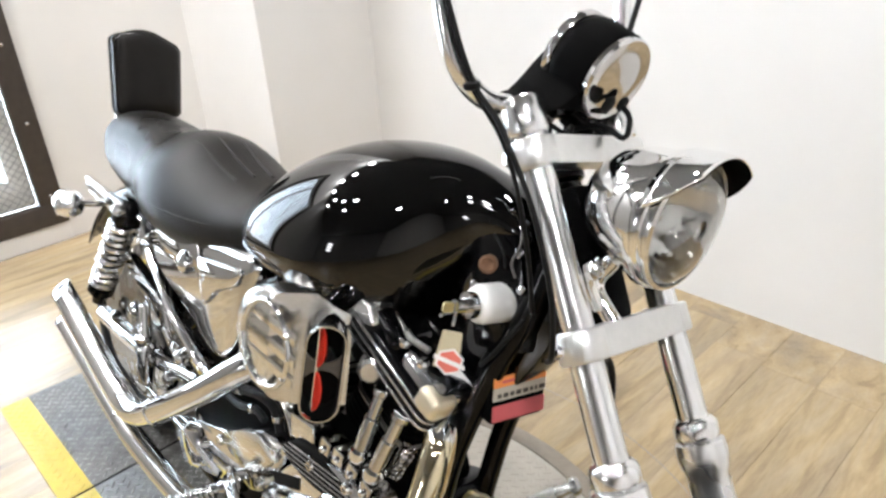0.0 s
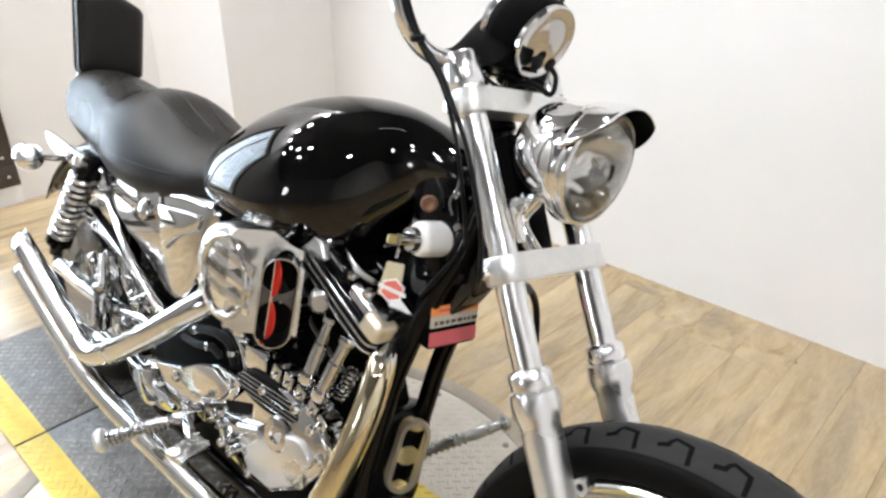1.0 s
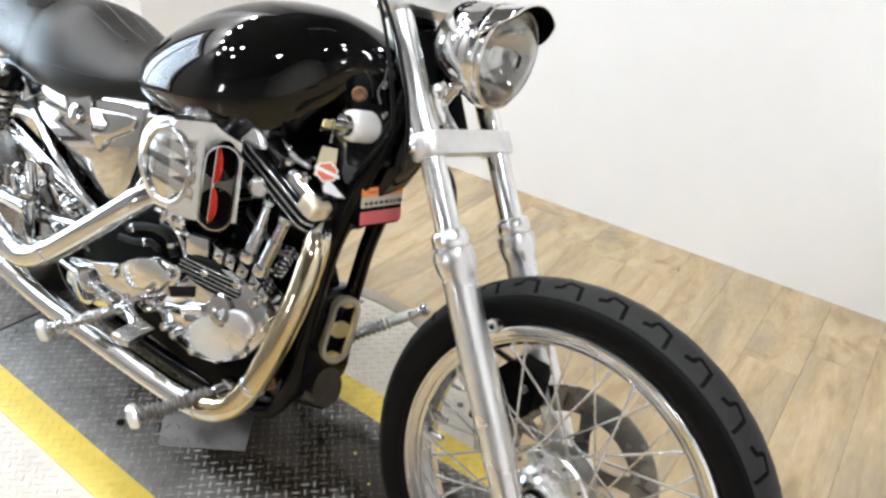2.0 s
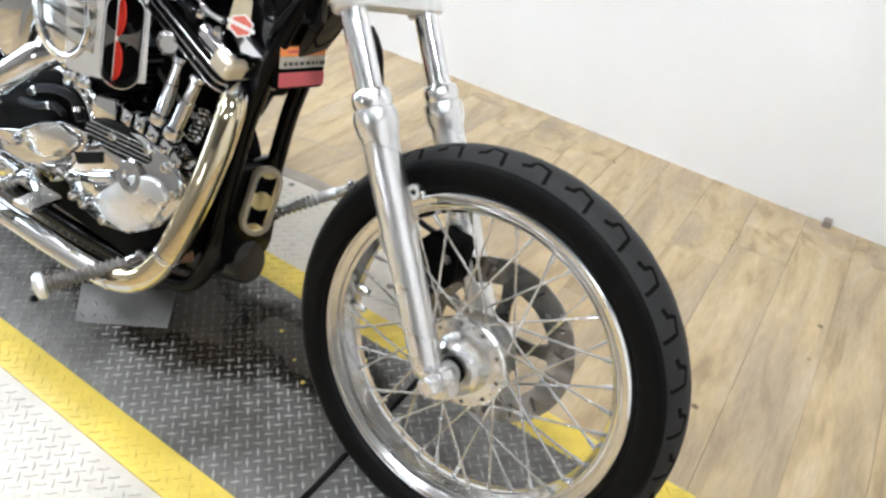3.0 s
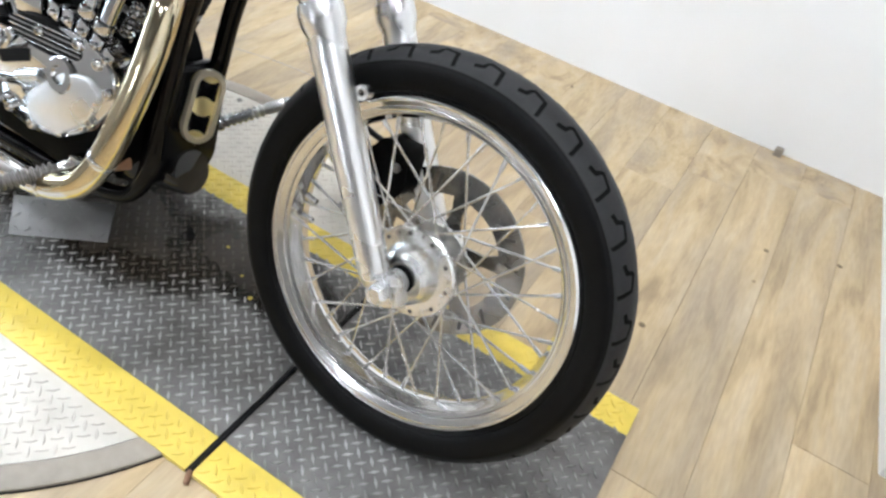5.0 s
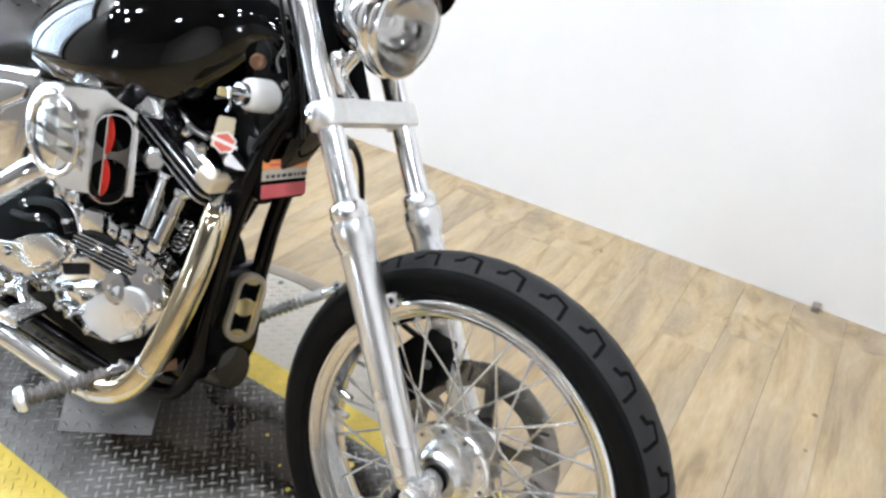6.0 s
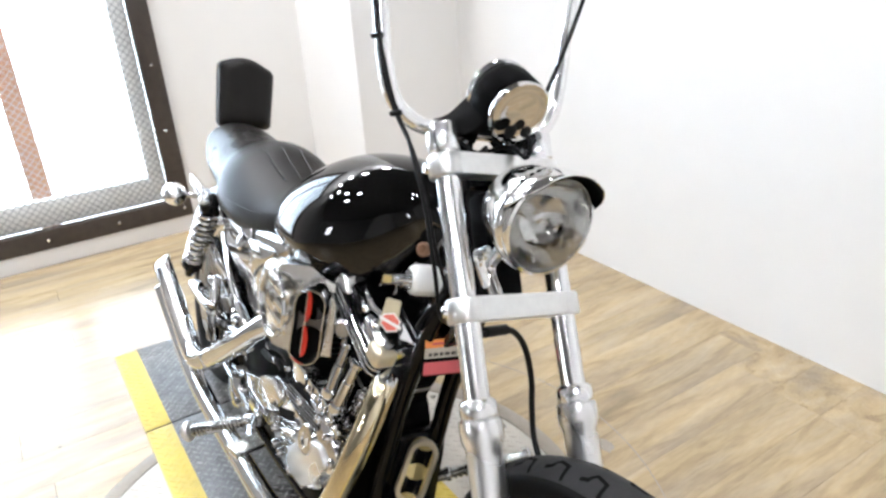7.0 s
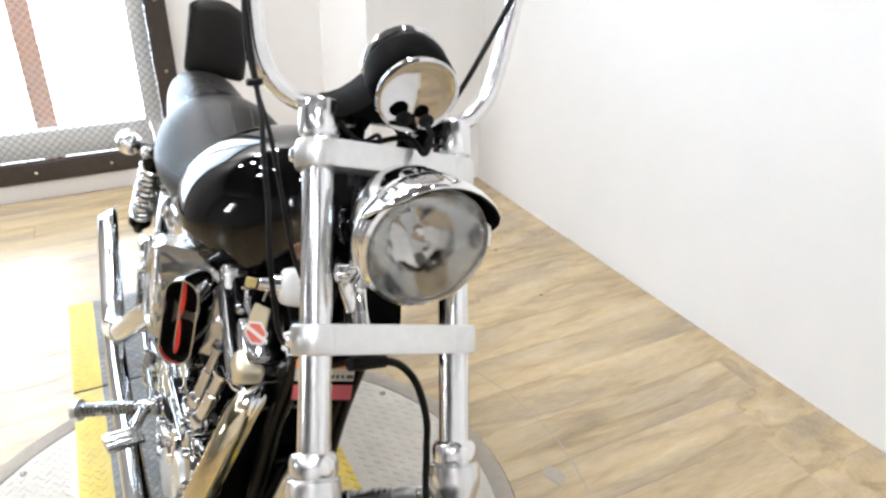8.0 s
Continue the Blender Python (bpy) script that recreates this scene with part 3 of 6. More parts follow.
def build_turntable():
    table = thing("turntable", "round steel turntable with light tread plate set in the floor", "turntable", kind="structure")
    bm = bmesh.new()
    lathe(bm, [(TR - 0.002, -0.012), (TR - 0.002, -0.0042), (TR - 0.004, -0.004)], (*TC, 0), (0, 0, 1), 128)
    disc = part("disc", bm, PLATE_LIGHT, table)
    bm = bmesh.new()
    lathe(bm, [(TR, -0.012), (TR, -0.003), (TR + 0.004, -0.0015), (TR + 0.040, -0.0015), (TR + 0.044, -0.004), (TR + 0.044, -0.012)], (*TC, 0), (0, 0, 1), 128, ring=True)
    part("edge_ring", bm, RING, table, "brown-grey edge ring")
    bm = bmesh.new()
    lathe(bm, [(TR + 0.044, -0.0115), (TR + 0.044, -0.0092), (TR + 0.0475, -0.0092), (TR + 0.0475, -0.0115)], (*TC, 0), (0, 0, 1), 128, ring=True)
    part("edge_seam", bm, GAP, table, "dark seam round the edge ring")
    for k in range(14):
        a = radians(-32 + 360 / 14 * k)
        p = Vector((TC[0] + 0.578 * math.cos(a), TC[1] + 0.578 * math.sin(a), -0.004))
        if SY0 - 0.02 < p.y < SY1 + 0.02:
            continue
        bm = bmesh.new()
        lathe(bm, [(0.0085, 0), (0.008, 0.0016), (0.004, 0.002), (0.003, 0.0006)], p, (0, 0, 1), 14)
        part("disc_screw", bm, DARK_STEEL, table)
    lugs("tread_lug", PLATE_LIGHT, disc, lambda x, y: math.hypot(x - TC[0], y - TC[1]) < TR - 0.015 and not (SY0 - 0.01 < y < SY1 + 0.01), TC[0] - TR, TC[0] + TR, TC[1] - TR, TC[1] + TR, -0.004)
    strip = thing("tread_strip", "dark grey tread plate strip with yellow painted edges", "floor strip", kind="structure")
    for x0, x1 in ((SX0, -1.4895), (-1.4805, -0.1705), (-0.1575, SX1)):
        bm = bmesh.new()
        box(bm, ((x0 + x1) / 2, (SY0 + SY1) / 2, -0.006), (x1 - x0, SY1 - SY0 - 2 * BAND, 0.012), 0.001)
        plate = part("tread_plate", bm, PLATE_DARK, strip)
        for mat, pick in ((LUG_DARK, lambda x, y: not in_oil_shade(x, y) and not worn(x, y)), (OIL_SHADE, in_oil_shade), (LUG_WORN, lambda x, y: worn(x, y) and not in_oil_shade(x, y))):
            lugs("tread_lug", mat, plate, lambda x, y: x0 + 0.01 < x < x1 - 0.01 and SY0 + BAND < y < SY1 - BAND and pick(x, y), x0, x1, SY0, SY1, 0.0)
        for ya, yb in ((SY0, SY0 + BAND), (SY1 - BAND, SY1)):
            bm = bmesh.new()
            box(bm, ((x0 + x1) / 2, (ya + yb) / 2, -0.006), (x1 - x0, yb - ya, 0.012), 0.001)
            band = part("edge_band", bm, YELLOW, strip, "yellow painted edge band")
            lugs("tread_lug", YELLOW, band, lambda x, y: x0 + 0.01 < x < x1 - 0.01 and ya + 0.008 < y < yb - 0.008, x0, x1, SY0, SY1, 0.0)
    for x in (-1.485, -0.164):
        bm = bmesh.new()
        box(bm, (x, (SY0 + SY1) / 2, -0.0035), (0.016, SY1 - SY0, 0.004))
        part("joint", bm, GAP, strip, "dark joint between plates", smooth=False)
    bm = bmesh.new()
    rod(bm, (-0.163, SY0 - 0.002, -0.001), (-0.165, SY1 - 0.1, -0.001), 0.0034, 10, 0.001)
    part("joint_rod", bm, CABLE, strip, "dark rubbery rod lying in the joint")
    bm = bmesh.new()
    rod(bm, (-0.152, SY0 - 0.016, -0.004), (-0.162, SY0 + 0.004, 0.0), 0.0052, 10, 0.001)
    part("rod_end", bm, RUST, strip, "brown rod end")
    return strip


def build_stain_shade():
    """Oil, grime and painted shade on the plate under the engine, with an uneven edge."""
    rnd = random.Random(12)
    for cx, cy, rx, ry in STAIN_SHADES:
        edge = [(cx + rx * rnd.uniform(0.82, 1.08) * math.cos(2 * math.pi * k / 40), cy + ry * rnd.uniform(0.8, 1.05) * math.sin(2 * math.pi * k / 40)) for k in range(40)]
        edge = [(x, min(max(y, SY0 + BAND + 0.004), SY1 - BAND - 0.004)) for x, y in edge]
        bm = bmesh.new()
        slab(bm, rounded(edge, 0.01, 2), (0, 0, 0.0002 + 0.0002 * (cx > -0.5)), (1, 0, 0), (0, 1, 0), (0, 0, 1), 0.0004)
        tagged(part("oil_shade_patch", bm, STAIN_SHADE, smooth=False), "dark brown patch for oil stain and engine shade on the tread plate", "oil stain", "oil stains", "structure")


def build_litter():
    """A small block at the wall and crumbs on the strip."""
    bm = bmesh.new()
    box(bm, (0.454, 1.508, FLOOR + 0.012), (0.026, 0.03, 0.024), 0.004)
    tagged(part("floor_block", bm, RING), "small brown block at the foot of the wall", "block")
    spots = [(-0.287, 0.146, 0.010), (-0.31, 0.128, 0.005), (-0.345, 0.02, 0.006), (-0.40, 0.055, 0.004), (-0.26, 0.09, 0.004), (-0.48, 0.10, 0.005)]
    for x, y, r in spots:
        bm = bmesh.new()
        lathe(bm, [(r, 0), (r * 0.8, 0.0009), (r * 0.2, 0.0012)], (x, y, 0.0001), (0, 0, 1), 9)
        tagged(part("paint_fleck", bm, YELLOW), "small fleck of yellow paint on the tread plate", "paint fleck", group="paint flecks")
    # seam sawn into the floor round the turntable, and a worn patch beside it
    bm = bmesh.new()
    arc = [radians(52 + 3.0 * k) for k in range(24)]
    at = lambda a, r, z: Vector((TC[0] + r * math.cos(a), TC[1] + r * math.sin(a), FLOOR + z))
    loft(bm, [[at(a, 0.828, 0.0001), at(a, 0.831, 0.0001), at(a, 0.831, 0.0006), at(a, 0.828, 0.0006)] for a in arc])
    tagged(part("floor_seam", bm, RING), "thin brown curved seam in the plank floor", "floor seam", kind="structure")
    bm = bmesh.new()
    rnd = random.Random(21)
    ring = [(0.034 * rnd.uniform(0.7, 1.2) * math.cos(2 * math.pi * k / 14), 0.024 * rnd.uniform(0.7, 1.2) * math.sin(2 * math.pi * k / 14)) for k in range(14)]
    slab(bm, rounded(ring, 0.004, 2), (-0.64, 0.72, FLOOR + 0.0001), (1, 0, 0), (0, 1, 0), (0, 0, 1), 0.0006)
    tagged(part("worn_patch", bm, RING), "small brown worn patch on the plank floor", "floor patch", kind="structure")
    for x, y, r in ((-0.562, 0.072, 0.011), (-0.578, 0.085, 0.007), (-0.948, -0.173, 0.009)):
        bm = bmesh.new()
        lathe(bm, [(r * 0.7, 0), (r, r * 0.3), (r * 0.8, r * 0.8), (r * 0.2, r)], (x, y, 0.0002), (0.2, 0.1, 1), 9)
        tagged(part("rubber_crumb", bm, GROOVE), "small black rubber crumb on the tread plate", "debris", group="rubber crumbs")



# ---- the motorcycle: x ahead, y to its left, z up, upright; the whole leans on its stand ----
RAKE = Vector((0.51, 0, -0.86)).normalized()
AHEAD = Vector((0.86, 0, 0.51)).normalized()
FORK = Vector((-0.288, 0, 0.80))
AXLE = Vector((0.015, 0, 0.329))


def on_fork(s, y=0.0, ahead=0.0):
    """A place s down the fork's axis from the lower clamp, and ahead of it."""
    return FORK + RAKE * s + AHEAD * ahead + Vector((0, y, 0))


def tyre_mesh(centre, outer, width, rim_r, seg=120):
    """A tyre with rounded shoulders and a slight edge between wall and tread."""
    w = width / 2
    depth = outer - rim_r
    prof = [(rim_r - 0.004, -w * 0.62), (rim_r + 0.004, -w * 0.74), (rim_r + depth * 0.10, -w * 0.84), (rim_r + depth * 0.13, -w * 0.83), (rim_r + depth * 0.16, -w * 0.89), (rim_r + depth * 0.3, -w * 0.97), (rim_r + depth * 0.5, -w), (rim_r + depth * 0.62, -w * 0.985), (rim_r + depth * 0.66, -w * 0.95), (rim_r + depth * 0.83, -w * 0.74), (outer - depth * 0.06, -w * 0.45), (outer, -w * 0.12)]
    prof += [(r, -y) for r, y in prof[::-1]]
    bm = bmesh.new()
    lathe(bm, prof, centre, (0, 1, 0), seg, ring=True)
    return bm


def tread_cap(centre, outer, width, rim_r, wheel):
    """The dusty running surface, from shoulder to shoulder."""
    w, depth = width / 2, outer - rim_r
    half = [(0.88, rim_r + depth * 0.717), (0.74, rim_r + depth * 0.83), (0.6, outer - depth * 0.11), (0.45, outer - depth * 0.06), (0.12, outer)]
    prof = [(r + 0.0004, -w * t) for t, r in half] + [(r + 0.0004, w * t) for t, r in half[::-1]]
    bm = bmesh.new()
    lathe(bm, prof + [(r - 0.002, y) for r, y in prof[::-1]], centre, (0, 1, 0), 120, ring=True)
    return part("tread", bm, TREAD, wheel, "dusty grey tread rubber", angle=50)


def tyre_surface(outer, width, rim_r, y):
    """The tyre's radius at a distance y from its middle."""
    w, depth = width / 2, outer - rim_r
    rows = [(0, outer), (0.12, outer), (0.45, outer - depth * 0.06), (0.74, rim_r + depth * 0.83), (0.95, rim_r + depth * 0.66), (0.985, rim_r + depth * 0.62)]
    t = min(abs(y) / w, 0.985)
    for (a, ra), (b, rb) in zip(rows, rows[1:]):
        if t <= b:
            return ra + (rb - ra) * (t - a) / (b - a)
    return rows[-1][1]


def tread_grooves(centre, outer, width, rim_r, count, wheel):
    """Stepped grooves sunk into the tread, one mesh; and single short ones between."""
    bm = bmesh.new()
    c = Vector(centre)

    def at(ang, y, lift=0.0010):
        r = tyre_surface(outer, width, rim_r, y) + lift
        return c + Vector((math.cos(ang) * r, y, math.sin(ang) * r))

    half = 0.0031
    for k in range(count):
        for side in (-1, 1):
            a0 = 2 * math.pi * (k + (0.5 if side > 0 else 0)) / count
            w = width / 2
            path = [(0.000, 0.80), (0.009, 0.54), (0.014, 0.38), (0.076, 0.27), (0.087, 0.37), (0.093, 0.53), (0.125, 0.59)]
            line = [(a0 + da, side * w * f) for da, f in path]
            for (a1, y1), (a2, y2) in zip(line, line[1:]):
                d = Vector(((a2 - a1) * outer, y2 - y1))
                nrm = Vector((-d.y, d.x)).normalized() * half
                e = d.normalized() * half * 0.6
                n = 4
                prev = None
                for i in range(n + 1):
                    f = i / n
                    aa, yy = a1 + (a2 - a1) * f, y1 + (y2 - y1) * f
                    if i == 0:
                        aa, yy = aa - e.x / outer, yy - e.y
                    if i == n:
                        aa, yy = aa + e.x / outer, yy + e.y
                    pair = (bm.verts.new(at(aa + nrm.x / outer, yy + nrm.y)), bm.verts.new(at(aa - nrm.x / outer, yy - nrm.y)))
                    if prev:
                        bm.faces.new((prev[0], prev[1], pair[1], pair[0]))
                    prev = pair
    ob = part("tread_groove", bm, GROOVE, wheel, "dark stepped tread grooves")
    tagged(ob, kind="stuff")


def rim_mesh(centre, r, half):
    prof = [(r + 0.002, -half), (r - 0.002, -half - 0.003), (r - 0.005, -half - 0.002), (r - 0.006, -half + 0.002), (r - 0.014, -half + 0.0055), (r - 0.0155, -half + 0.0035), (r - 0.018, -half + 0.0045), (r - 0.019, -half + 0.0095), (r - 0.0225, -half + 0.0115), (r - 0.0235, -half + 0.0095), (r - 0.0255, -half + 0.0105), (r - 0.027, -half + 0.017), (r - 0.033, -half * 0.25), (r - 0.035, 0)]
    prof += [(q, -y) for q, y in prof[-2::-1]]
    prof += [(r - 0.004, half - 0.003), (r - 0.024, half * 0.3), (r - 0.024, -half * 0.3), (r - 0.004, -half + 0.003)]
    bm = bmesh.new()
    lathe(bm, prof, centre, (0, 1, 0), 120, ring=True)
    return bm


def spokes(wheel, centre, hub_r, hub_y, rim_r, count, mat):
    """Crossed wire spokes with nipples, each an object turned round the axle."""
    c = Vector(centre)
    for kind in range(4):
        side = -1 if kind < 2 else 1
        lean = radians(52) * (1 if kind % 2 else -1)
        bm = bmesh.new()
        inner = Vector((hub_r * math.cos(lean), side * hub_y, hub_r * math.sin(lean)))
        outer = Vector((rim_r, side * 0.006, 0.0))
        rod(bm, inner, outer, 0.0021, 8)
        d = (outer - inner).normalized()
        rod(bm, outer - d * 0.018, outer + d * 0.004, 0.0038, 8)
        rod(bm, inner - Vector((0, 0.004, 0)), inner + Vector((0, 0.004, 0)), 0.0042, 8)
        me = bpy.data.meshes.new("spoke")
        bmesh.ops.recalc_face_normals(bm, faces=bm.faces)
        bm.to_mesh(me)
        bm.free()
        me.materials.append(mat)
        me.polygons.foreach_set("use_smooth", [True] * len(me.polygons))
        me.set_sharp_from_angle(angle=radians(40))
        for i in range(count // 4):
            ob = new("spoke", me)
            ob.parent = wheel
            ob.matrix_basis = Matrix.Translation(c) @ pose(0, 0, 0, 0, -360.0 * (i + kind * 0.25) / (count // 4), 0)


def build_front_wheel(bike):
    bm = bmesh.new()
    lathe(bm, [(0.020, -0.050), (0.022, -0.062), (0.036, -0.064), (0.043, -0.058), (0.046, -0.042), (0.050, -0.034), (0.072, -0.032), (0.0745, -0.029), (0.0745, -0.022), (0.072, -0.020), (0.036, -0.018), (0.031, -0.010), (0.031, 0.02), (0.038, 0.033), (0.062, 0.035), (0.062, 0.043), (0.03, 0.046), (0.02, 0.066)], AXLE, (0, 1, 0), 56)
    wheel = part("front_wheel", bm, POLISHED, bike, "chrome wire-spoked front wheel with polished hub")
    for i in range(20):
        a = 2 * math.pi * i / 20
        bm = bmesh.new()
        lathe(bm, [(0.0034, 0), (0.0034, 0.0016)], AXLE + Vector((0.0645 * math.cos(a), -0.0335, 0.0645 * math.sin(a))), (0, 1, 0), 8)
        part("spoke_hole", bm, INK, wheel)
    bm = bmesh.new()
    lathe(bm, [(0.0215, 0), (0.0215, 0.002)], AXLE + Vector((0, -0.0645, 0)), (0, 1, 0), 24)
    part("hub_bore", bm, GAP, wheel)
    part("tyre", tyre_mesh(AXLE, 0.337, 0.096, 0.267), RUBBER, wheel, "black rubber tyre with stepped tread")
    tread_cap(AXLE, 0.337, 0.096, 0.267, wheel)
    tread_grooves(AXLE, 0.337, 0.096, 0.267, 30, wheel)
    part("rim", rim_mesh(AXLE, 0.267, 0.036), RIM, wheel, "polished chrome rim")
    spokes(wheel, AXLE, 0.064, 0.030, 0.234, 40, SPOKE)
    # brake disc with carrier on the left side
    y = 0.074
    bm = bmesh.new()
    lathe(bm, [(0.102, -0.0025), (0.146, -0.0025), (0.146, 0.0025), (0.102, 0.0025)], AXLE + Vector((0, y, 0)), (0, 1, 0), 72, ring=True)
    part("brake_disc", bm, ROTOR, wheel, "steel brake disc with dark slots")
    for i in range(5):
        a = 2 * math.pi * i / 5 + 0.3
        bm = bmesh.new()
        d, s = Vector((math.cos(a), 0, math.sin(a))), Vector((-math.sin(a), 0, math.cos(a)))
        slab(bm, [(0.03, -0.02), (0.075, -0.009), (0.108, -0.016), (0.108, 0.016), (0.075, 0.009), (0.03, 0.02)], AXLE + Vector((0, y - 0.003, 0)), d, s, (0, 1, 0), 0.006)
        part("disc_carrier", bm, ROTOR, wheel)
        for j in range(3):
            b = a + (j - 1) * 0.38
            bm = bmesh.new()
            p = Vector((math.cos(b), 0, math.sin(b)))
            box(bm, AXLE + Vector((0, y - 0.003, 0)) + p * 0.124, (0.026, 0.002, 0.005), 0, Matrix.Rotation(-b + 0.4, 4, "Y"))
            part("disc_slot", bm, INK, wheel)
    # axle nut and washer on the right leg
    bm = bmesh.new()
    lathe(bm, [(0.0205, 0), (0.0205, 0.003), (0.0165, 0.0034), (0.0165, 0.013), (0.012, 0.017)], AXLE + Vector((0, -0.1195, 0)), (0, -1, 0), 6)
    part("axle_nut", bm, SATIN_ALU, wheel, "hexagonal chrome axle nut", angle=20)
    bm = bmesh.new()
    rod(bm, AXLE + Vector((0, -0.115, 0)), AXLE + Vector((0, 0.115, 0)), 0.009, 16)
    part("axle", bm, DARK_STEEL, wheel)
    # clip-on balance weights
    for a in (radians(176), radians(185.5)):
        d = Vector((math.cos(a), 0, math.sin(a)))
        bm = bmesh.new()
        rod(bm, AXLE + d * 0.206 + Vector((0, -0.012, 0)), AXLE + d * 0.230 + Vector((0, -0.008, 0)), 0.0062, 12, 0.001)
        part("balance_weight", bm, CHROME, wheel, "small silver balance weight on a spoke")


def build_fork(bike):
    for side in (-1, 1):
        y = side * 0.094
        bm = bmesh.new()
        rod(bm, on_fork(-0.262, y), on_fork(0.18, y), 0.0195, 28)
        leg = part("fork_leg", bm, FORK_CHROME, bike, "chrome fork tube with polished lower leg")
        prof = [(0.0215, 0.128), (0.0265, 0.132), (0.0285, 0.138), (0.0285, 0.150), (0.0265, 0.155)]
        bm = bmesh.new()
        lathe(bm, [(r, h) for r, h in prof], on_fork(0, y), RAKE, 32)
        part("dust_cover", bm, FORK_CHROME, leg, "bright chrome dust cover")
        prof = [(0.027, 0.155), (0.0315, 0.158), (0.0325, 0.170), (0.0315, 0.186), (0.027, 0.198), (0.0262, 0.215), (0.0255, 0.40), (0.0245, 0.50), (0.0235, 0.535), (0.021, 0.552), (0.012, 0.562), (0.004, 0.564)]
        bm = bmesh.new()
        lathe(bm, prof, on_fork(0, y), RAKE, 32)
        lower = part("lower_leg", bm, SATIN_ALU, leg, "polished aluminium lower leg")
        bm = bmesh.new()
        lathe(bm, [(0.012, -0.026), (0.020, -0.024), (0.022, -0.018), (0.022, 0.018), (0.020, 0.024), (0.012, 0.026)], Vector((AXLE.x, y, AXLE.z)), (0, 1, 0), 28)
        box(bm, Vector((AXLE.x + 0.006, y, AXLE.z - 0.004)), (0.036, 0.034, 0.046), 0.008, Matrix.Rotation(-radians(30), 4, "Y"))
        part("axle_lug", bm, SATIN_ALU, leg)
        for s, ahead in ((0.282, 0.03), (0.305, -0.03)):
            bm = bmesh.new()
            c = on_fork(s, y - side * 0.02, ahead)
            lathe(bm, [(0.005, -0.008), (0.011, -0.008), (0.012, 0), (0.011, 0.008), (0.005, 0.008)], c, (0, 1, 0), 18, ring=True)
            rod(bm, c - AHEAD * ahead * 0.3, c - AHEAD * ahead * 0.9, 0.007, 10)
            part("fender_lug", bm, POLISHED, leg)
        bm = bmesh.new()
        lathe(bm, [(0.024, 0), (0.0255, 0.003), (0.0255, 0.04), (0.023, 0.044), (0.010, 0.046)], on_fork(-0.245, y), -RAKE, 28)
        part("fork_cap", bm, FORK_CHROME, leg, "chrome fork cap")
    for s, name, h, hw, mat in ((0.0, "lower_clamp", 0.036, 0.0145, CAST), (-0.222, "upper_clamp", 0.034, 0.015, CAST)):
        bm = bmesh.new()
        outline = rounded([(-0.094, -hw), (0.094, -hw), (0.094, hw), (-0.094, hw)], 0.004)
        u, v, n = Vector((0, 1, 0)), AHEAD, RAKE
        slab(bm, outline, on_fork(s - h / 2, 0, 0.012), u, v, n, h, 0.003)
        clamp = part(name, bm, mat, bike, "cast aluminium fork clamp")
        for side in (-1, 1):
            bm = bmesh.new()
            lathe(bm, [(0.0197, -h / 2), (0.027, -h / 2), (0.029, -h / 2 + 0.003), (0.029, h / 2 - 0.003), (0.027, h / 2), (0.0197, h / 2)], on_fork(s, side * 0.094), RAKE, 32, ring=True)
            part("clamp_ring", bm, mat, clamp)
            bm = bmesh.new()
            lathe(bm, [(0.0105, 0), (0.011, 0.008), (0.008, 0.014), (0.003, 0.015)], on_fork(s, side * 0.112, -0.012), (-0.3, side, 0), 14)
            part("pinch_bolt", bm, FORK_CHROME, clamp)


def build_caliper(bike):
    bm = bmesh.new()
    outline = rounded([(-0.172, 0.350), (-0.105, 0.368), (-0.062, 0.415), (-0.07, 0.482), (-0.118, 0.490), (-0.155, 0.44)], 0.012)
    slab(bm, outline, (0, 0.022, 0), (1, 0, 0), (0, 0, 1), (0, 1, 0), 0.072, 0.008)
    cal = part("brake_caliper", bm, SATIN, bike, "black brake caliper over the steel disc")
    for x, z in ((-0.160, 0.366), (-0.142, 0.360), (-0.085, 0.45)):
        bm = bmesh.new()
        lathe(bm, [(0.008, 0), (0.008, 0.006), (0.005, 0.008)], (x, 0.024, z), (0, -1, 0), 6)
        part("caliper_bolt", bm, DARK_STEEL, cal)


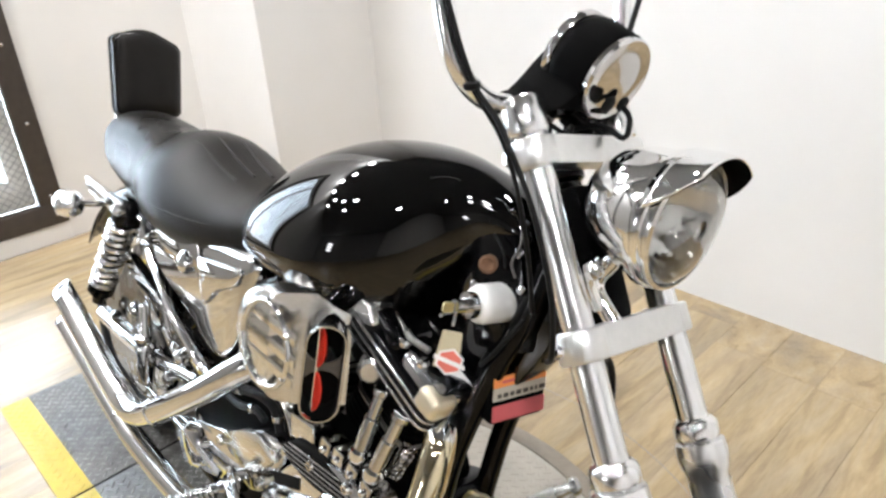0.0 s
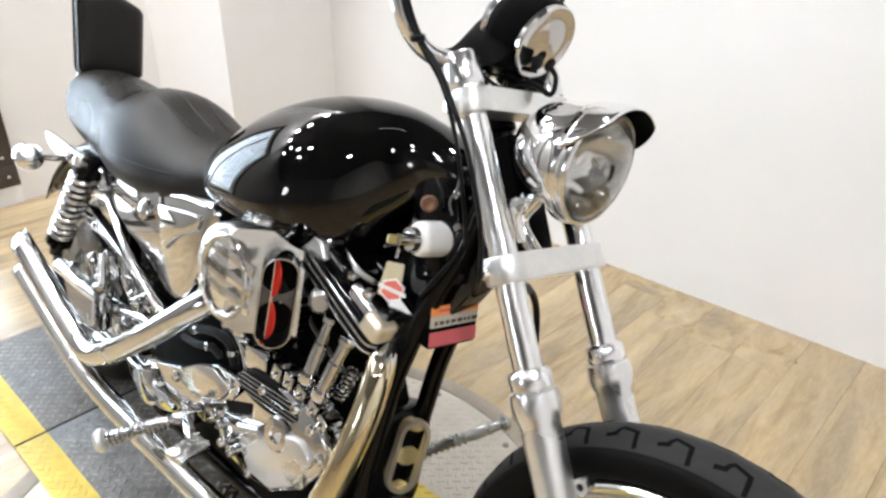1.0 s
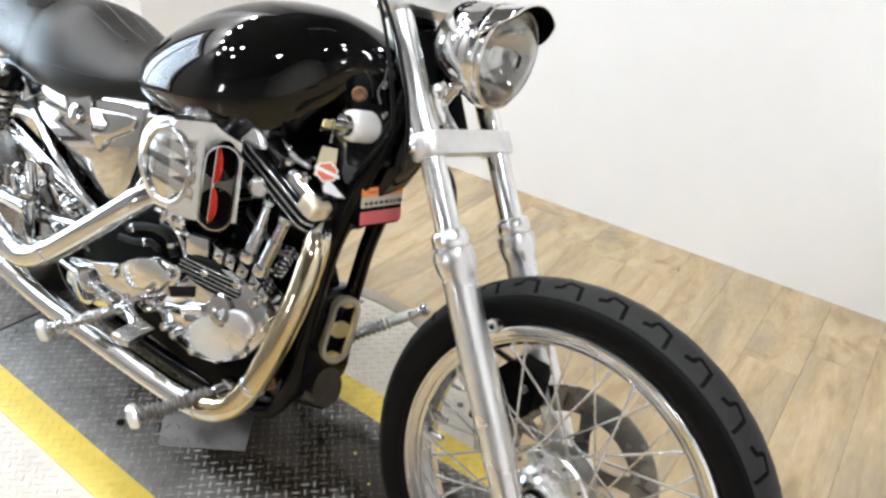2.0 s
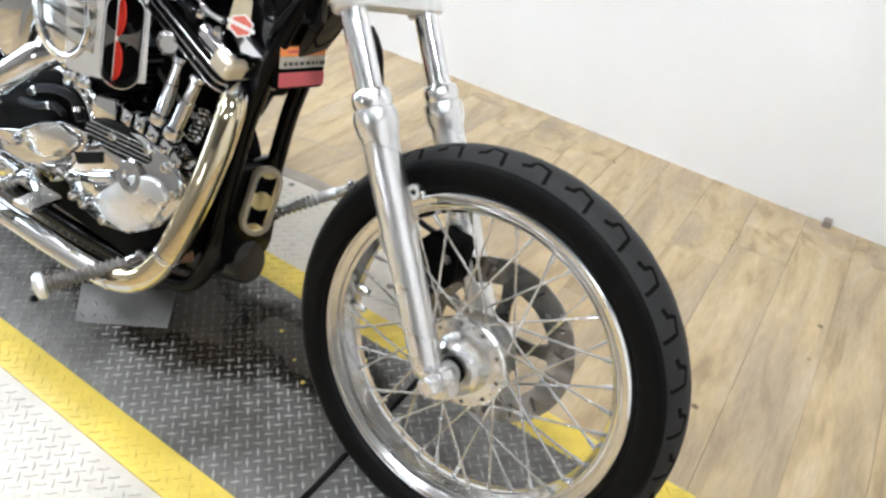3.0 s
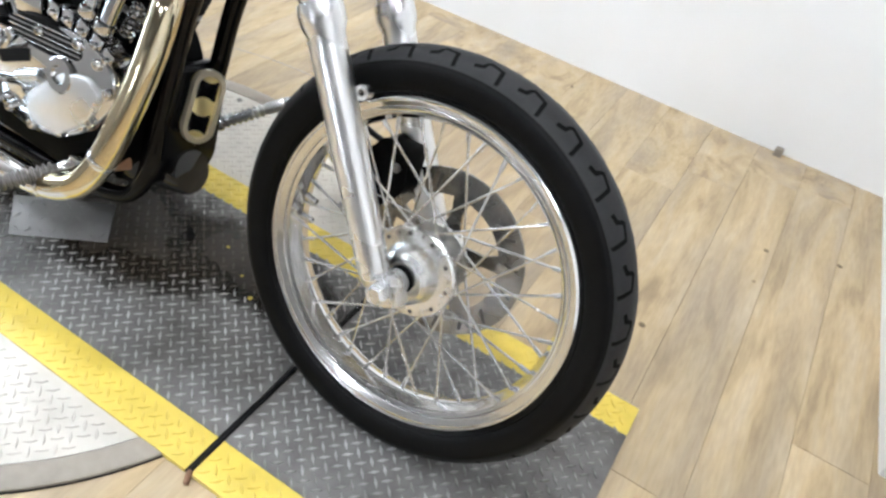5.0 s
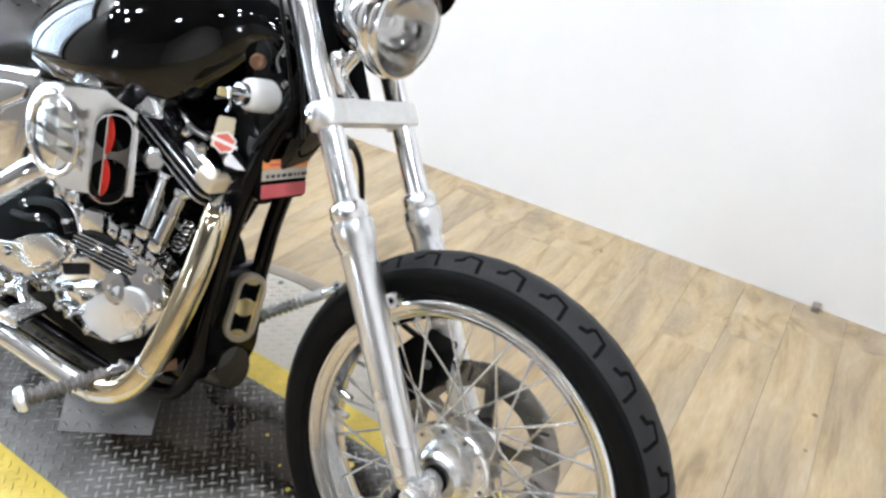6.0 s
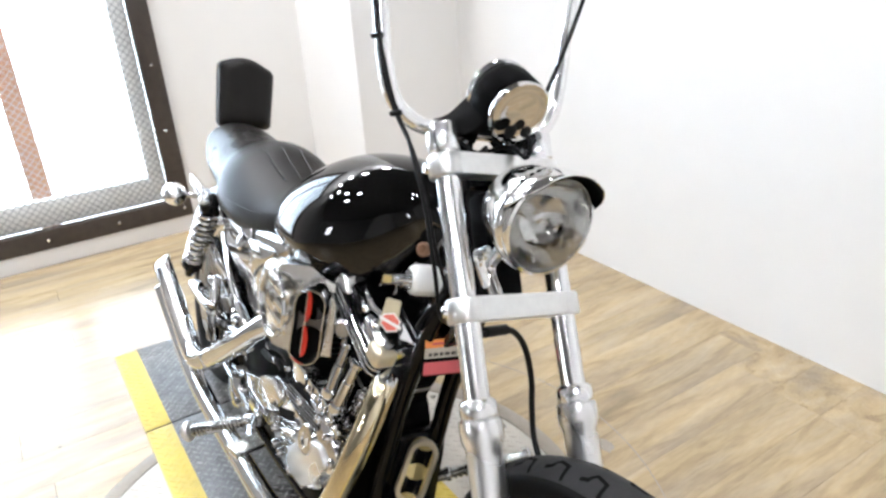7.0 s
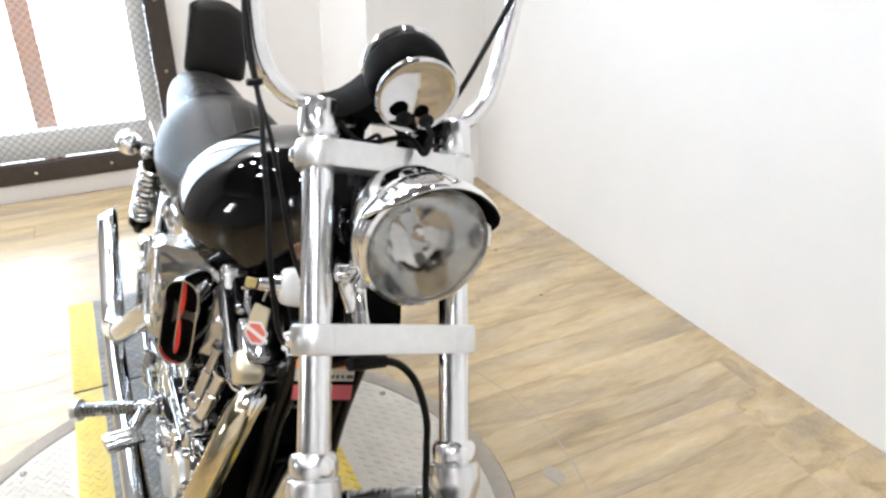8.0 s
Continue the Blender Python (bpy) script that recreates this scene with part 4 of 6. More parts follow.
def build_headlight(bike):
    c = Vector((-0.257, -0.004, 0.946))
    d = Vector((0.985, -0.03, -0.09)).normalized()
    bm = bmesh.new()
    lathe(bm, [(0.004, -0.112), (0.022, -0.110), (0.045, -0.098), (0.062, -0.078), (0.072, -0.050), (0.0765, -0.022), (0.0775, -0.012)], c, d, 56, cap=False)
    lamp = part("headlight", bm, LAMP_CHROME, bike, "round chrome headlight with visor and clear lens")
    bm = bmesh.new()
    lathe(bm, [(0.0765, -0.014), (0.0815, -0.012), (0.0825, -0.004), (0.0805, 0.002), (0.0785, 0.004), (0.0795, 0.009), (0.078, 0.014), (0.0735, 0.016), (0.072, 0.010), (0.072, -0.006)], c, d, 64, ring=True)
    part("bezel", bm, LAMP_CHROME, lamp, "chrome bezel ring")
    bm = bmesh.new()
    prof = [(0.0005, 0.030)] + [(0.0725 * math.sin(a), 0.010 + 0.020 * math.cos(a)) for a in (math.pi / 2 * i / 8 for i in range(1, 9))]
    lathe(bm, prof, c, d, 48, cap=False)
    lens = part("lens", bm, GLASS, lamp, "clear glass lens")
    lens.modifiers.new("thickness", "SOLIDIFY").thickness = 0.0025
    lens.visible_shadow = False
    bm = bmesh.new()
    lathe(bm, [(0.0715, 0.006), (0.062, -0.018), (0.046, -0.038), (0.026, -0.050), (0.012, -0.053), (0.001, -0.0535)], c, d, 40, cap=False)
    part("reflector", bm, REFLECTOR, lamp, "bright bowl reflector", angle=60)
    bm = bmesh.new()
    lathe(bm, [(0.011, -0.054), (0.0105, -0.022), (0.008, -0.017), (0.002, -0.016)], c, d, 20)
    part("bulb_shield", bm, LAMP_CHROME, lamp)
    # visor: a curved chrome peak over the top of the lens
    up = Vector((0, 0, 1))
    up = (up - d * up.dot(d)).normalized()
    rt = d.cross(up)
    rows = []
    for k, (f, r) in enumerate(((-0.006, 0.0835), (0.004, 0.085), (0.014, 0.0865), (0.024, 0.0875), (0.033, 0.0875), (0.041, 0.0865))):
        half = radians(78 - 3.0 * k - (0.9 * k * k))
        rows.append([c + d * f + (up * math.cos(a) + rt * math.sin(a)) * r for a in (-half + 2 * half * i / 28 for i in range(29))])
    bm = bmesh.new()
    loft(bm, rows, cap=False, closed=False)
    vis = part("visor", bm, LAMP_CHROME, lamp, "chrome visor with dark underside")
    vis.modifiers.new("thickness", "SOLIDIFY").thickness = 0.002
    rows = [[c + (p - c) - ((p - c) - d * (p - c).dot(d)).normalized() * 0.0032 for p in row] for row in rows]
    bm = bmesh.new()
    loft(bm, rows, cap=False, closed=False)
    part("visor_lining", bm, SATIN, lamp, "matt dark lining under the visor")
    # mount
    bm = bmesh.new()
    tube(bm, [c - d * 0.05 + Vector((0, -0.03, -0.06)), c - d * 0.065 + Vector((0, -0.036, -0.10)), on_fork(-0.012, -0.04, 0.012)], 0.011, 14, 4)
    part("mount_stem", bm, LAMP_CHROME, lamp)
    bm = bmesh.new()
    tube(bm, [c - d * 0.05 + Vector((0, -0.055, -0.06)), c - d * 0.06 + Vector((0, -0.06, -0.085)), c - d * 0.05 + Vector((0, -0.045, -0.12))], 0.008, 12, 4)
    lathe(bm, [(0.011, 0), (0.0125, 0.004), (0.0105, 0.013), (0.004, 0.016)], c - d * 0.052 + Vector((0, -0.062, -0.072)), (0.2, -1, 0.1), 16)
    part("mount_bolt", bm, LAMP_CHROME, lamp)
    bm = bmesh.new()
    box(bm, on_fork(-0.1, -0.012, -0.012), (0.04, 0.062, 0.17), 0.012, Matrix.Rotation(-radians(29), 4, "Y"))
    part("headlight_block", bm, SATIN, bike, "black steering head between the fork tubes")


def build_gauge(bike):
    c = Vector((-0.375, 0.004, 1.087))
    d = Vector((0.93, -0.02, -0.36)).normalized()
    bm = bmesh.new()
    lathe(bm, [(0.0505, -0.004), (0.054, -0.010), (0.0545, -0.05), (0.052, -0.062), (0.048, -0.066)], c, d, 48)
    gauge = part("speedometer", bm, SATIN, bike, "speedometer in a black housing with chrome back")
    bm = bmesh.new()
    lathe(bm, [(0.052, -0.006), (0.053, 0.000), (0.0505, 0.003), (0.046, 0.001), (0.030, 0.002), (0.001, 0.003)], c, d, 48)
    part("back_cover", bm, CHROME, gauge, "chrome back cover")
    bm = bmesh.new()
    lathe(bm, [(0.051, -0.066), (0.053, -0.070), (0.053, -0.076), (0.046, -0.079), (0.001, -0.077)], c, d, 48)
    part("dial_rim", bm, CHROME, gauge)
    bm = bmesh.new()
    lathe(bm, [(0.011, 0), (0.011, 0.002), (0.008, 0.004)], c + d * 0.002 + Vector((0, -0.012, -0.028)), d, 14)
    lathe(bm, [(0.010, 0), (0.010, 0.002), (0.006, 0.004)], c + d * 0.002 + Vector((0, 0.018, -0.026)), d, 14)
    part("wire_grommet", bm, CABLE, gauge)
    # bracket that sweeps down to the bar clamp on both sides
    bm = bmesh.new()
    rows = []
    for k in range(13):
        f = k / 12
        y = -0.082 + 0.140 * f
        top = 1.050 + 0.074 * math.exp(-((y - 0.0) / 0.046) ** 2)
        x = -0.452 + 0.02 * math.exp(-((y - 0.0) / 0.06) ** 2)
        rows.append([Vector((x + 0.045, y, 1.045)), Vector((x + 0.048, y, top - 0.012)), Vector((x + 0.03, y, top)), Vector((x - 0.03, y, top)), Vector((x - 0.045, y, top - 0.01)), Vector((x - 0.045, y, 1.04))])
    loft(bm, rows)
    part("gauge_bracket", bm, SATIN, gauge, "swept black mounting bracket")
    bm = bmesh.new()
    tube(bm, [c + d * 0.003 + Vector((0, 0.018, -0.028)), c + d * 0.014 + Vector((0, 0.024, -0.038)), c + d * 0.012 + Vector((0, 0.022, -0.062)), Vector((-0.40, 0.015, 1.03)), Vector((-0.45, -0.02, 1.0))], 0.0038, 10)
    part("gauge_wire", bm, CABLE, gauge)
    for k, (y, z, x) in enumerate(((-0.05, 1.030, -0.410), (0.03, 1.030, -0.405))):
        bm = bmesh.new()
        tube(bm, [(x - 0.02, y - 0.03, z + 0.01), (x + 0.015, y, z - 0.012), (x, y + 0.03, z - 0.005), (x - 0.03, y + 0.05, z - 0.03)], 0.003, 10)
        part("wire_loop", bm, CABLE, gauge)


def build_bars(bike):
    bm = bmesh.new()
    right = [(-0.63, -0.30, 1.46), (-0.59, -0.235, 1.43), (-0.545, -0.202, 1.35), (-0.515, -0.188, 1.22), (-0.492, -0.176, 1.13), (-0.478, -0.160, 1.077), (-0.468, -0.126, 1.047), (-0.462, -0.08, 1.040), (-0.458, 0.0, 1.040)]
    left = [(x, -y, z) for x, y, z in right[-2::-1]]
    tube(bm, right + left, 0.0127, 20, 6)
    bar = part("handlebar", bm, FORK_CHROME, bike, "tall bent chrome handlebar")
    for y in (-0.045, 0.045):
        bm = bmesh.new()
        lathe(bm, [(0.020, -0.02), (0.022, -0.017), (0.022, 0.017), (0.020, 0.02)], (-0.45, y, 1.04), (0, 1, 0), 24)
        rod(bm, (-0.44, y, 1.0), (-0.447, y, 1.03), 0.02, 20)
        part("riser_clamp", bm, SATIN, bar, "black riser clamp")
        bm = bmesh.new()
        lathe(bm, [(0.008, 0), (0.009, 0.005), (0.006, 0.012)], (-0.425, y - 0.012, 1.03), (0.7, 0, 0.5), 12)
        part("riser_bolt", bm, FORK_CHROME, bar)
    runs = (("throttle_cable", [(-0.53, -0.222, 1.40), (-0.502, -0.207, 1.23), (-0.464, -0.188, 1.12), (-0.432, -0.175, 1.06), (-0.396, -0.172, 1.030), (-0.363, -0.170, 0.990), (-0.335, -0.165, 0.948), (-0.312, -0.160, 0.900), (-0.298, -0.150, 0.850), (-0.302, -0.128, 0.79), (-0.345, -0.07, 0.75)], 0.0032),
            ("clutch_cable", [(-0.54, -0.225, 1.42), (-0.515, -0.203, 1.25), (-0.470, -0.190, 1.12), (-0.439, -0.176, 1.062), (-0.398, -0.158, 1.01), (-0.376, -0.140, 0.95), (-0.366, -0.112, 0.87), (-0.38, -0.07, 0.80)], 0.0029),
            ("brake_cable", [(-0.47, 0.185, 1.36), (-0.455, 0.150, 1.24), (-0.44, 0.105, 1.12), (-0.43, 0.075, 1.06), (-0.42, 0.05, 1.0)], 0.0038))
    for name, pts, r in runs:
        bm = bmesh.new()
        tube(bm, pts, r, 10, 8)
        part(name, bm, CABLE, bike, "thin black control cable")
    for p, d in (((-0.436, -0.176, 1.060), (0.1, 0.3, -1)), ((-0.490, -0.196, 1.165), (0.1, 0.3, -1))):
        bm = bmesh.new()
        lathe(bm, [(0.008, -0.004), (0.010, -0.003), (0.010, 0.003), (0.008, 0.004)], p, d, 12)
        part("cable_clip", bm, CABLE, bike, "black cable clip")
    bm = bmesh.new()
    tube(bm, [(-0.315, -0.012, 0.752), (-0.324, 0.015, 0.747), (-0.337, 0.055, 0.731), (-0.346, 0.095, 0.692), (-0.357, 0.135, 0.622), (-0.357, 0.152, 0.56), (-0.33, 0.155, 0.50), (-0.23, 0.135, 0.445), (-0.13, 0.085, 0.45)], 0.0055, 12, 8)
    hose = part("brake_hose", bm, CABLE, bike, "black brake hose hanging from the lower clamp")
    bm = bmesh.new()
    rod(bm, (-0.308, -0.035, 0.752), (-0.328, 0.025, 0.744), 0.0090, 14, 0.002)
    part("hose_fitting", bm, CABLE, hose)


def section(x, top, low, half, bulge=0.5, power=2.4, seg=36):
    """A rounded cross-section of a body that runs along x; bulge: how high it is widest."""
    out = []
    zc = low + (top - low) * bulge
    for i in range(seg):
        a = 2 * math.pi * i / seg
        c, s = math.cos(a), math.sin(a)
        y = half * math.copysign(abs(c) ** (2 / power), c)
        h = (top - zc) if s >= 0 else (zc - low)
        out.append(Vector((x, y, zc + h * math.copysign(abs(s) ** (2 / power), s))))
    return out


def smooth_rows(rows, steps=5):
    """Rows of numbers, filled in smoothly between."""
    r = np.array(rows, float)
    out = []
    for i in range(len(r) - 1):
        a, b, c, d = r[max(i - 1, 0)], r[i], r[i + 1], r[min(i + 2, len(r) - 1)]
        for k in range(steps):
            t = k / steps
            out.append(0.5 * (2 * b + (c - a) * t + (2 * a - 5 * b + 4 * c - d) * t * t + (3 * b - a - 3 * c + d) * t**3))
    out.append(r[-1])
    return out


def build_tank(bike):
    rows = [(-1.055, 0.752, 0.728, 0.045, 0.4, 2.0), (-1.03, 0.78, 0.714, 0.09, 0.36, 2.1), (-0.98, 0.826, 0.696, 0.134, 0.36, 2.1), (-0.93, 0.866, 0.684, 0.16, 0.36, 2.1), (-0.86, 0.908, 0.672, 0.178, 0.38, 2.05), (-0.78, 0.94, 0.66, 0.187, 0.4, 2.0), (-0.7, 0.954, 0.652, 0.183, 0.43, 2.0), (-0.64, 0.957, 0.666, 0.155, 0.46, 2.0), (-0.59, 0.954, 0.702, 0.116, 0.48, 2.0), (-0.55, 0.948, 0.775, 0.070, 0.5, 2.0), (-0.50, 0.936, 0.838, 0.052, 0.52, 2.0), (-0.44, 0.908, 0.852, 0.042, 0.5, 2.0), (-0.424, 0.885, 0.855, 0.02, 0.5, 2.0)]
    bm = bmesh.new()
    even = np.array(smooth_rows(rows, 8))
    for _ in range(10):
        even[1:-1] = 0.25 * even[:-2] + 0.5 * even[1:-1] + 0.25 * even[2:]
    loft(bm, [section(*r, seg=64) for r in even])
    tank = part("fuel_tank", bm, BLACK, bike, "glossy black teardrop fuel tank", angle=60)
    bm = bmesh.new()
    lathe(bm, [(0.012, -0.004), (0.0125, 0.004), (0.009, 0.007), (0.006, 0.004), (0.001, 0.003)], (-0.462, -0.070, 0.838), (0.5, -0.86, 0.1), 20)
    part("frame_plug", bm, RUST, tank, "brass-coloured plug beside the steering head")


def build_seat(bike):
    rows = [(-0.93, 0.752, 0.712, 0.040, 0.5, 2.2), (-0.96, 0.766, 0.690, 0.078, 0.5, 2.2), (-1.03, 0.778, 0.652, 0.118, 0.45, 2.2), (-1.12, 0.784, 0.624, 0.142, 0.42, 2.15), (-1.22, 0.812, 0.608, 0.160, 0.40, 2.1), (-1.31, 0.846, 0.604, 0.165, 0.40, 2.05), (-1.385, 0.850, 0.606, 0.155, 0.42, 2.1), (-1.44, 0.828, 0.610, 0.134, 0.45, 2.2), (-1.50, 0.826, 0.614, 0.116, 0.5, 2.3), (-1.60, 0.838, 0.622, 0.105, 0.5, 2.4), (-1.70, 0.840, 0.640, 0.098, 0.5, 2.4), (-1.77, 0.828, 0.67, 0.09, 0.5, 2.4), (-1.80, 0.80, 0.72, 0.06, 0.5, 2.4)]
    bm = bmesh.new()
    loft(bm, [section(*r, seg=48) for r in smooth_rows(rows, 5)])
    seat = part("seat", bm, LEATHER, bike, "black leather two-up seat with stitched ribs", angle=70)

    def top(x, y):
        r = np.array(rows)
        f = lambda k: float(np.interp(-x, -r[:, 0], r[:, k]))
        t, low, half, bulge, power = (f(k) for k in range(1, 6))
        zc = low + (t - low) * bulge
        return zc + (t - zc) * max(0.0, 1 - abs(y / half) ** power) ** (1 / power)

    for y0 in (-0.058, -0.012, 0.035):
        bm = bmesh.new()
        tube(bm, [(x, y0 * k, top(x, y0 * k) - 0.0012) for x, k in ((-1.16, 0.9), (-1.20, 0.95), (-1.25, 1.0), (-1.30, 1.05), (-1.345, 1.1), (-1.38, 1.1))], 0.0036, 8, 5)
        part("seat_seam", bm, LEATHER, seat, "raised stitched seam")
    bm = bmesh.new()
    tube(bm, [(x, -h * 0.985, z) for x, h, z in ((-0.97, 0.078, 0.735), (-1.05, 0.118, 0.722), (-1.15, 0.146, 0.712), (-1.25, 0.162, 0.71), (-1.34, 0.162, 0.71), (-1.42, 0.138, 0.72))], 0.003, 8, 6)
    part("seat_piping", bm, LEATHER, seat)
    # backrest on a chrome bar
    n = Vector((0.985, 0.0, 0.17)).normalized()
    u = Vector((0, 1, 0))
    v = n.cross(u) * -1
    v = v if v.z > 0 else -v
    outline = rounded([(-0.080, -0.112), (0.086, -0.112), (0.090, 0.072), (0.018, 0.105), (-0.022, 0.107), (-0.084, 0.088)], 0.018, 6)
    bm = bmesh.new()
    o = Vector((-1.868, 0.036, 0.918))
    rows2 = []
    for h, k in ((0.0, 0.86), (0.008, 0.96), (0.02, 1.0), (0.036, 1.0), (0.048, 0.965), (0.056, 0.89), (0.061, 0.72), (0.063, 0.4)):
        rows2.append([o + u * p[0] * k + v * p[1] * k + n * h for p in outline])
    loft(bm, rows2)
    pad = part("backrest", bm, LEATHER, bike, "black leather backrest pad", angle=60)
    for h in (0.012, 0.044):
        bm = bmesh.new()
        tube(bm, [o + u * p[0] * 0.992 + v * p[1] * 0.992 + n * h for p in outline] + [o + u * outline[0][0] + v * outline[0][1] + n * h], 0.0028, 8, 2)
        part("piping", bm, LEATHER, pad)
    bm = bmesh.new()
    tube(bm, [(-1.80, -0.030, 0.76), (-1.86, -0.025, 0.80), (-1.885, 0.0, 0.86), (-1.89, 0.03, 0.90), (-1.885, 0.06, 0.86), (-1.86, 0.065, 0.80), (-1.80, 0.060, 0.76)], 0.007, 12, 6)
    part("sissy_bar", bm, CHROME, bike, "chrome backrest bar")


def build_rear(bike):
    ax = Vector((-1.62, 0, 0.318))
    bm = bmesh.new()
    lathe(bm, [(0.03, -0.06), (0.06, -0.055), (0.06, -0.045), (0.035, -0.04), (0.035, 0.04), (0.06, 0.045), (0.06, 0.055), (0.03, 0.06)], ax, (0, 1, 0), 36)
    wheel = part("rear_wheel", bm, POLISHED, bike, "chrome wire-spoked rear wheel")
    part("tyre", tyre_mesh(ax, 0.304, 0.13, 0.215, 96), RUBBER, wheel, "black rubber tyre")
    part("rim", rim_mesh(ax, 0.216, 0.042), CHROME, wheel)
    spokes(wheel, ax, 0.052, 0.05, 0.184, 40, POLISHED)
    # fender
    rows = []
    for k in range(22):
        a = radians(158 - 8.0 * k) - radians(0)
        loop = []
        for j in range(9):
            t = -1 + 2 * j / 8
            r = 0.345 - 0.045 * abs(t) ** 3
            loop.append(ax + Vector((math.cos(a) * r, 0.085 * t, math.sin(a) * r + 0.01)))
        rows.append(loop)
        if k > 17:
            break
    bm = bmesh.new()
    loft(bm, rows, cap=False, closed=False)
    fender = part("rear_fender", bm, BLACK, bike, "glossy black rear fender")
    fender.modifiers.new("thickness", "SOLIDIFY").thickness = 0.003
    for side in (-1, 1):
        y = side * 0.142
        a, b = Vector((-1.475, y, 0.645)), Vector((-1.655, y, 0.365))
        d = (b - a).normalized()
        bm = bmesh.new()
        lathe(bm, [(0.012, -0.012), (0.024, -0.008), (0.028, 0.0), (0.029, 0.024), (0.024, 0.030), (0.0165, 0.032), (0.0165, 0.262), (0.03, 0.264), (0.032, 0.284), (0.018, 0.29), (0.014, 0.33)], a, d, 28)
        shock = part("shock_absorber", bm, FRAME_BLACK, bike, "rear shock absorber with chrome coil spring")
        u, v, _ = frame_of(d)
        bm = bmesh.new()
        turns, n = 10, 10 * 18
        tube(bm, [a + d * (0.034 + 0.228 * i / n) + (u * math.cos(2 * math.pi * turns * i / n) + v * math.sin(2 * math.pi * turns * i / n)) * 0.0265 for i in range(n + 1)], 0.0064, 8, 1)
        part("coil_spring", bm, FORK_CHROME, shock, "chrome coil spring")
        bm = bmesh.new()
        lathe(bm, [(0.008, 0), (0.016, 0.002), (0.017, 0.012), (0.012, 0.02), (0.003, 0.022)], a + Vector((0.004, side * 0.012, 0.008)), (0.2, side, 0), 18)
        part("mount_cap", bm, FORK_CHROME, shock)
        # turn signal
        c = Vector((-1.755, side * 0.180, 0.597))
        bm = bmesh.new()
        lathe(bm, [(0.002, -0.05), (0.016, -0.047), (0.027, -0.036), (0.034, -0.018), (0.0365, 0.0), (0.034, 0.012), (0.028, 0.02), (0.002, 0.024)], c, (-1, 0, 0), 28)
        sig = part("turn_signal", bm, FORK_CHROME, bike, "chrome bullet turn signal on a stalk")
        bm = bmesh.new()
        tube(bm, [c + Vector((0.006, -side * 0.028, 0)), c + Vector((0.02, -side * 0.06, 0.0)), c + Vector((0.03, -side * 0.115, 0.004))], 0.0085, 12, 5)
        part("stalk", bm, CHROME, sig)
        # fender strut
        bm = bmesh.new()
        slab(bm, rounded([(-1.80, 0.66), (-1.44, 0.64), (-1.40, 0.60), (-1.46, 0.585), (-1.78, 0.625)], 0.02), (0, side * 0.115, 0), (1, 0, 0), (0, 0, 1), (0, side, 0), 0.012, 0.003)
        part("fender_strut", bm, CHROME, bike, "chrome fender strut")
        # swingarm and frame rail
        bm = bmesh.new()
        tube(bm, [(-1.68, side * 0.115, 0.318), (-1.4, side * 0.118, 0.33), (-1.12, side * 0.10, 0.36)], 0.021, 14, 4)
        part("swingarm", bm, CHROME, bike, "chrome-covered swingarm")
    bm = bmesh.new()
    slab(bm, rounded([(-1.53, 0.53), (-1.50, 0.535), (-1.10, 0.43), (-1.07, 0.395), (-1.11, 0.385), (-1.50, 0.49)], 0.012), (0, -0.105, 0), (1, 0, 0), (0, 0, 1), (0, -1, 0), 0.022, 0.006)
    part("rail_cover", bm, CHROME, bike, "long chrome frame rail cover")
    # rear brake cylinder with its reservoir, linkage and hoses
    bm = bmesh.new()
    lathe(bm, [(0.014, 0), (0.0195, 0.003), (0.0195, 0.075), (0.023, 0.078), (0.023, 0.088), (0.021, 0.092), (0.0235, 0.096), (0.0235, 0.108), (0.017, 0.112), (0.014, 0.13), (0.011, 0.18), (0.004, 0.185)], (-1.335, -0.145, 0.285), (-0.12, 0, 1), 24)
    part("brake_cylinder", bm, CHROME, bike, "chrome rear brake cylinder")
    rnd = random.Random(7)
    for k in range(9):
        bm = bmesh.new()
        x, z = -1.50 + 0.045 * k, 0.34 + rnd.uniform(-0.02, 0.08)
        tube(bm, [(x, -0.09, z), (x + 0.03, -0.125, z + rnd.uniform(-0.02, 0.05)), (x + 0.05, -0.10, z - rnd.uniform(0.0, 0.06))], rnd.uniform(0.006, 0.012), 10, 5)
        part("brake_linkage", bm, CHROME if k % 3 else DARK_STEEL, bike)
    for k, (x, z) in enumerate(((-1.44, 0.42), (-1.25, 0.33), (-1.20, 0.40), (-1.55, 0.36))):
        bm = bmesh.new()
        lathe(bm, [(0.014, 0), (0.017, 0.003), (0.017, 0.012), (0.010, 0.018), (0.002, 0.019)], (x, -0.125, z), (0, -1, 0), 16)
        part("cap_nut", bm, CHROME, bike)
    bm = bmesh.new()
    box(bm, (-1.42, -0.10, 0.365), (0.10, 0.03, 0.065), 0.01)
    part("rear_caliper", bm, POLISHED, bike, "polished rear brake caliper")
    bm = bmesh.new()
    lathe(bm, [(0.06, -0.003), (0.145, -0.003), (0.145, 0.003), (0.06, 0.003)], ax + Vector((0, -0.078, 0)), (0, 1, 0), 56, ring=True)
    part("rear_brake_disc", bm, ROTOR, wheel, "steel brake disc")


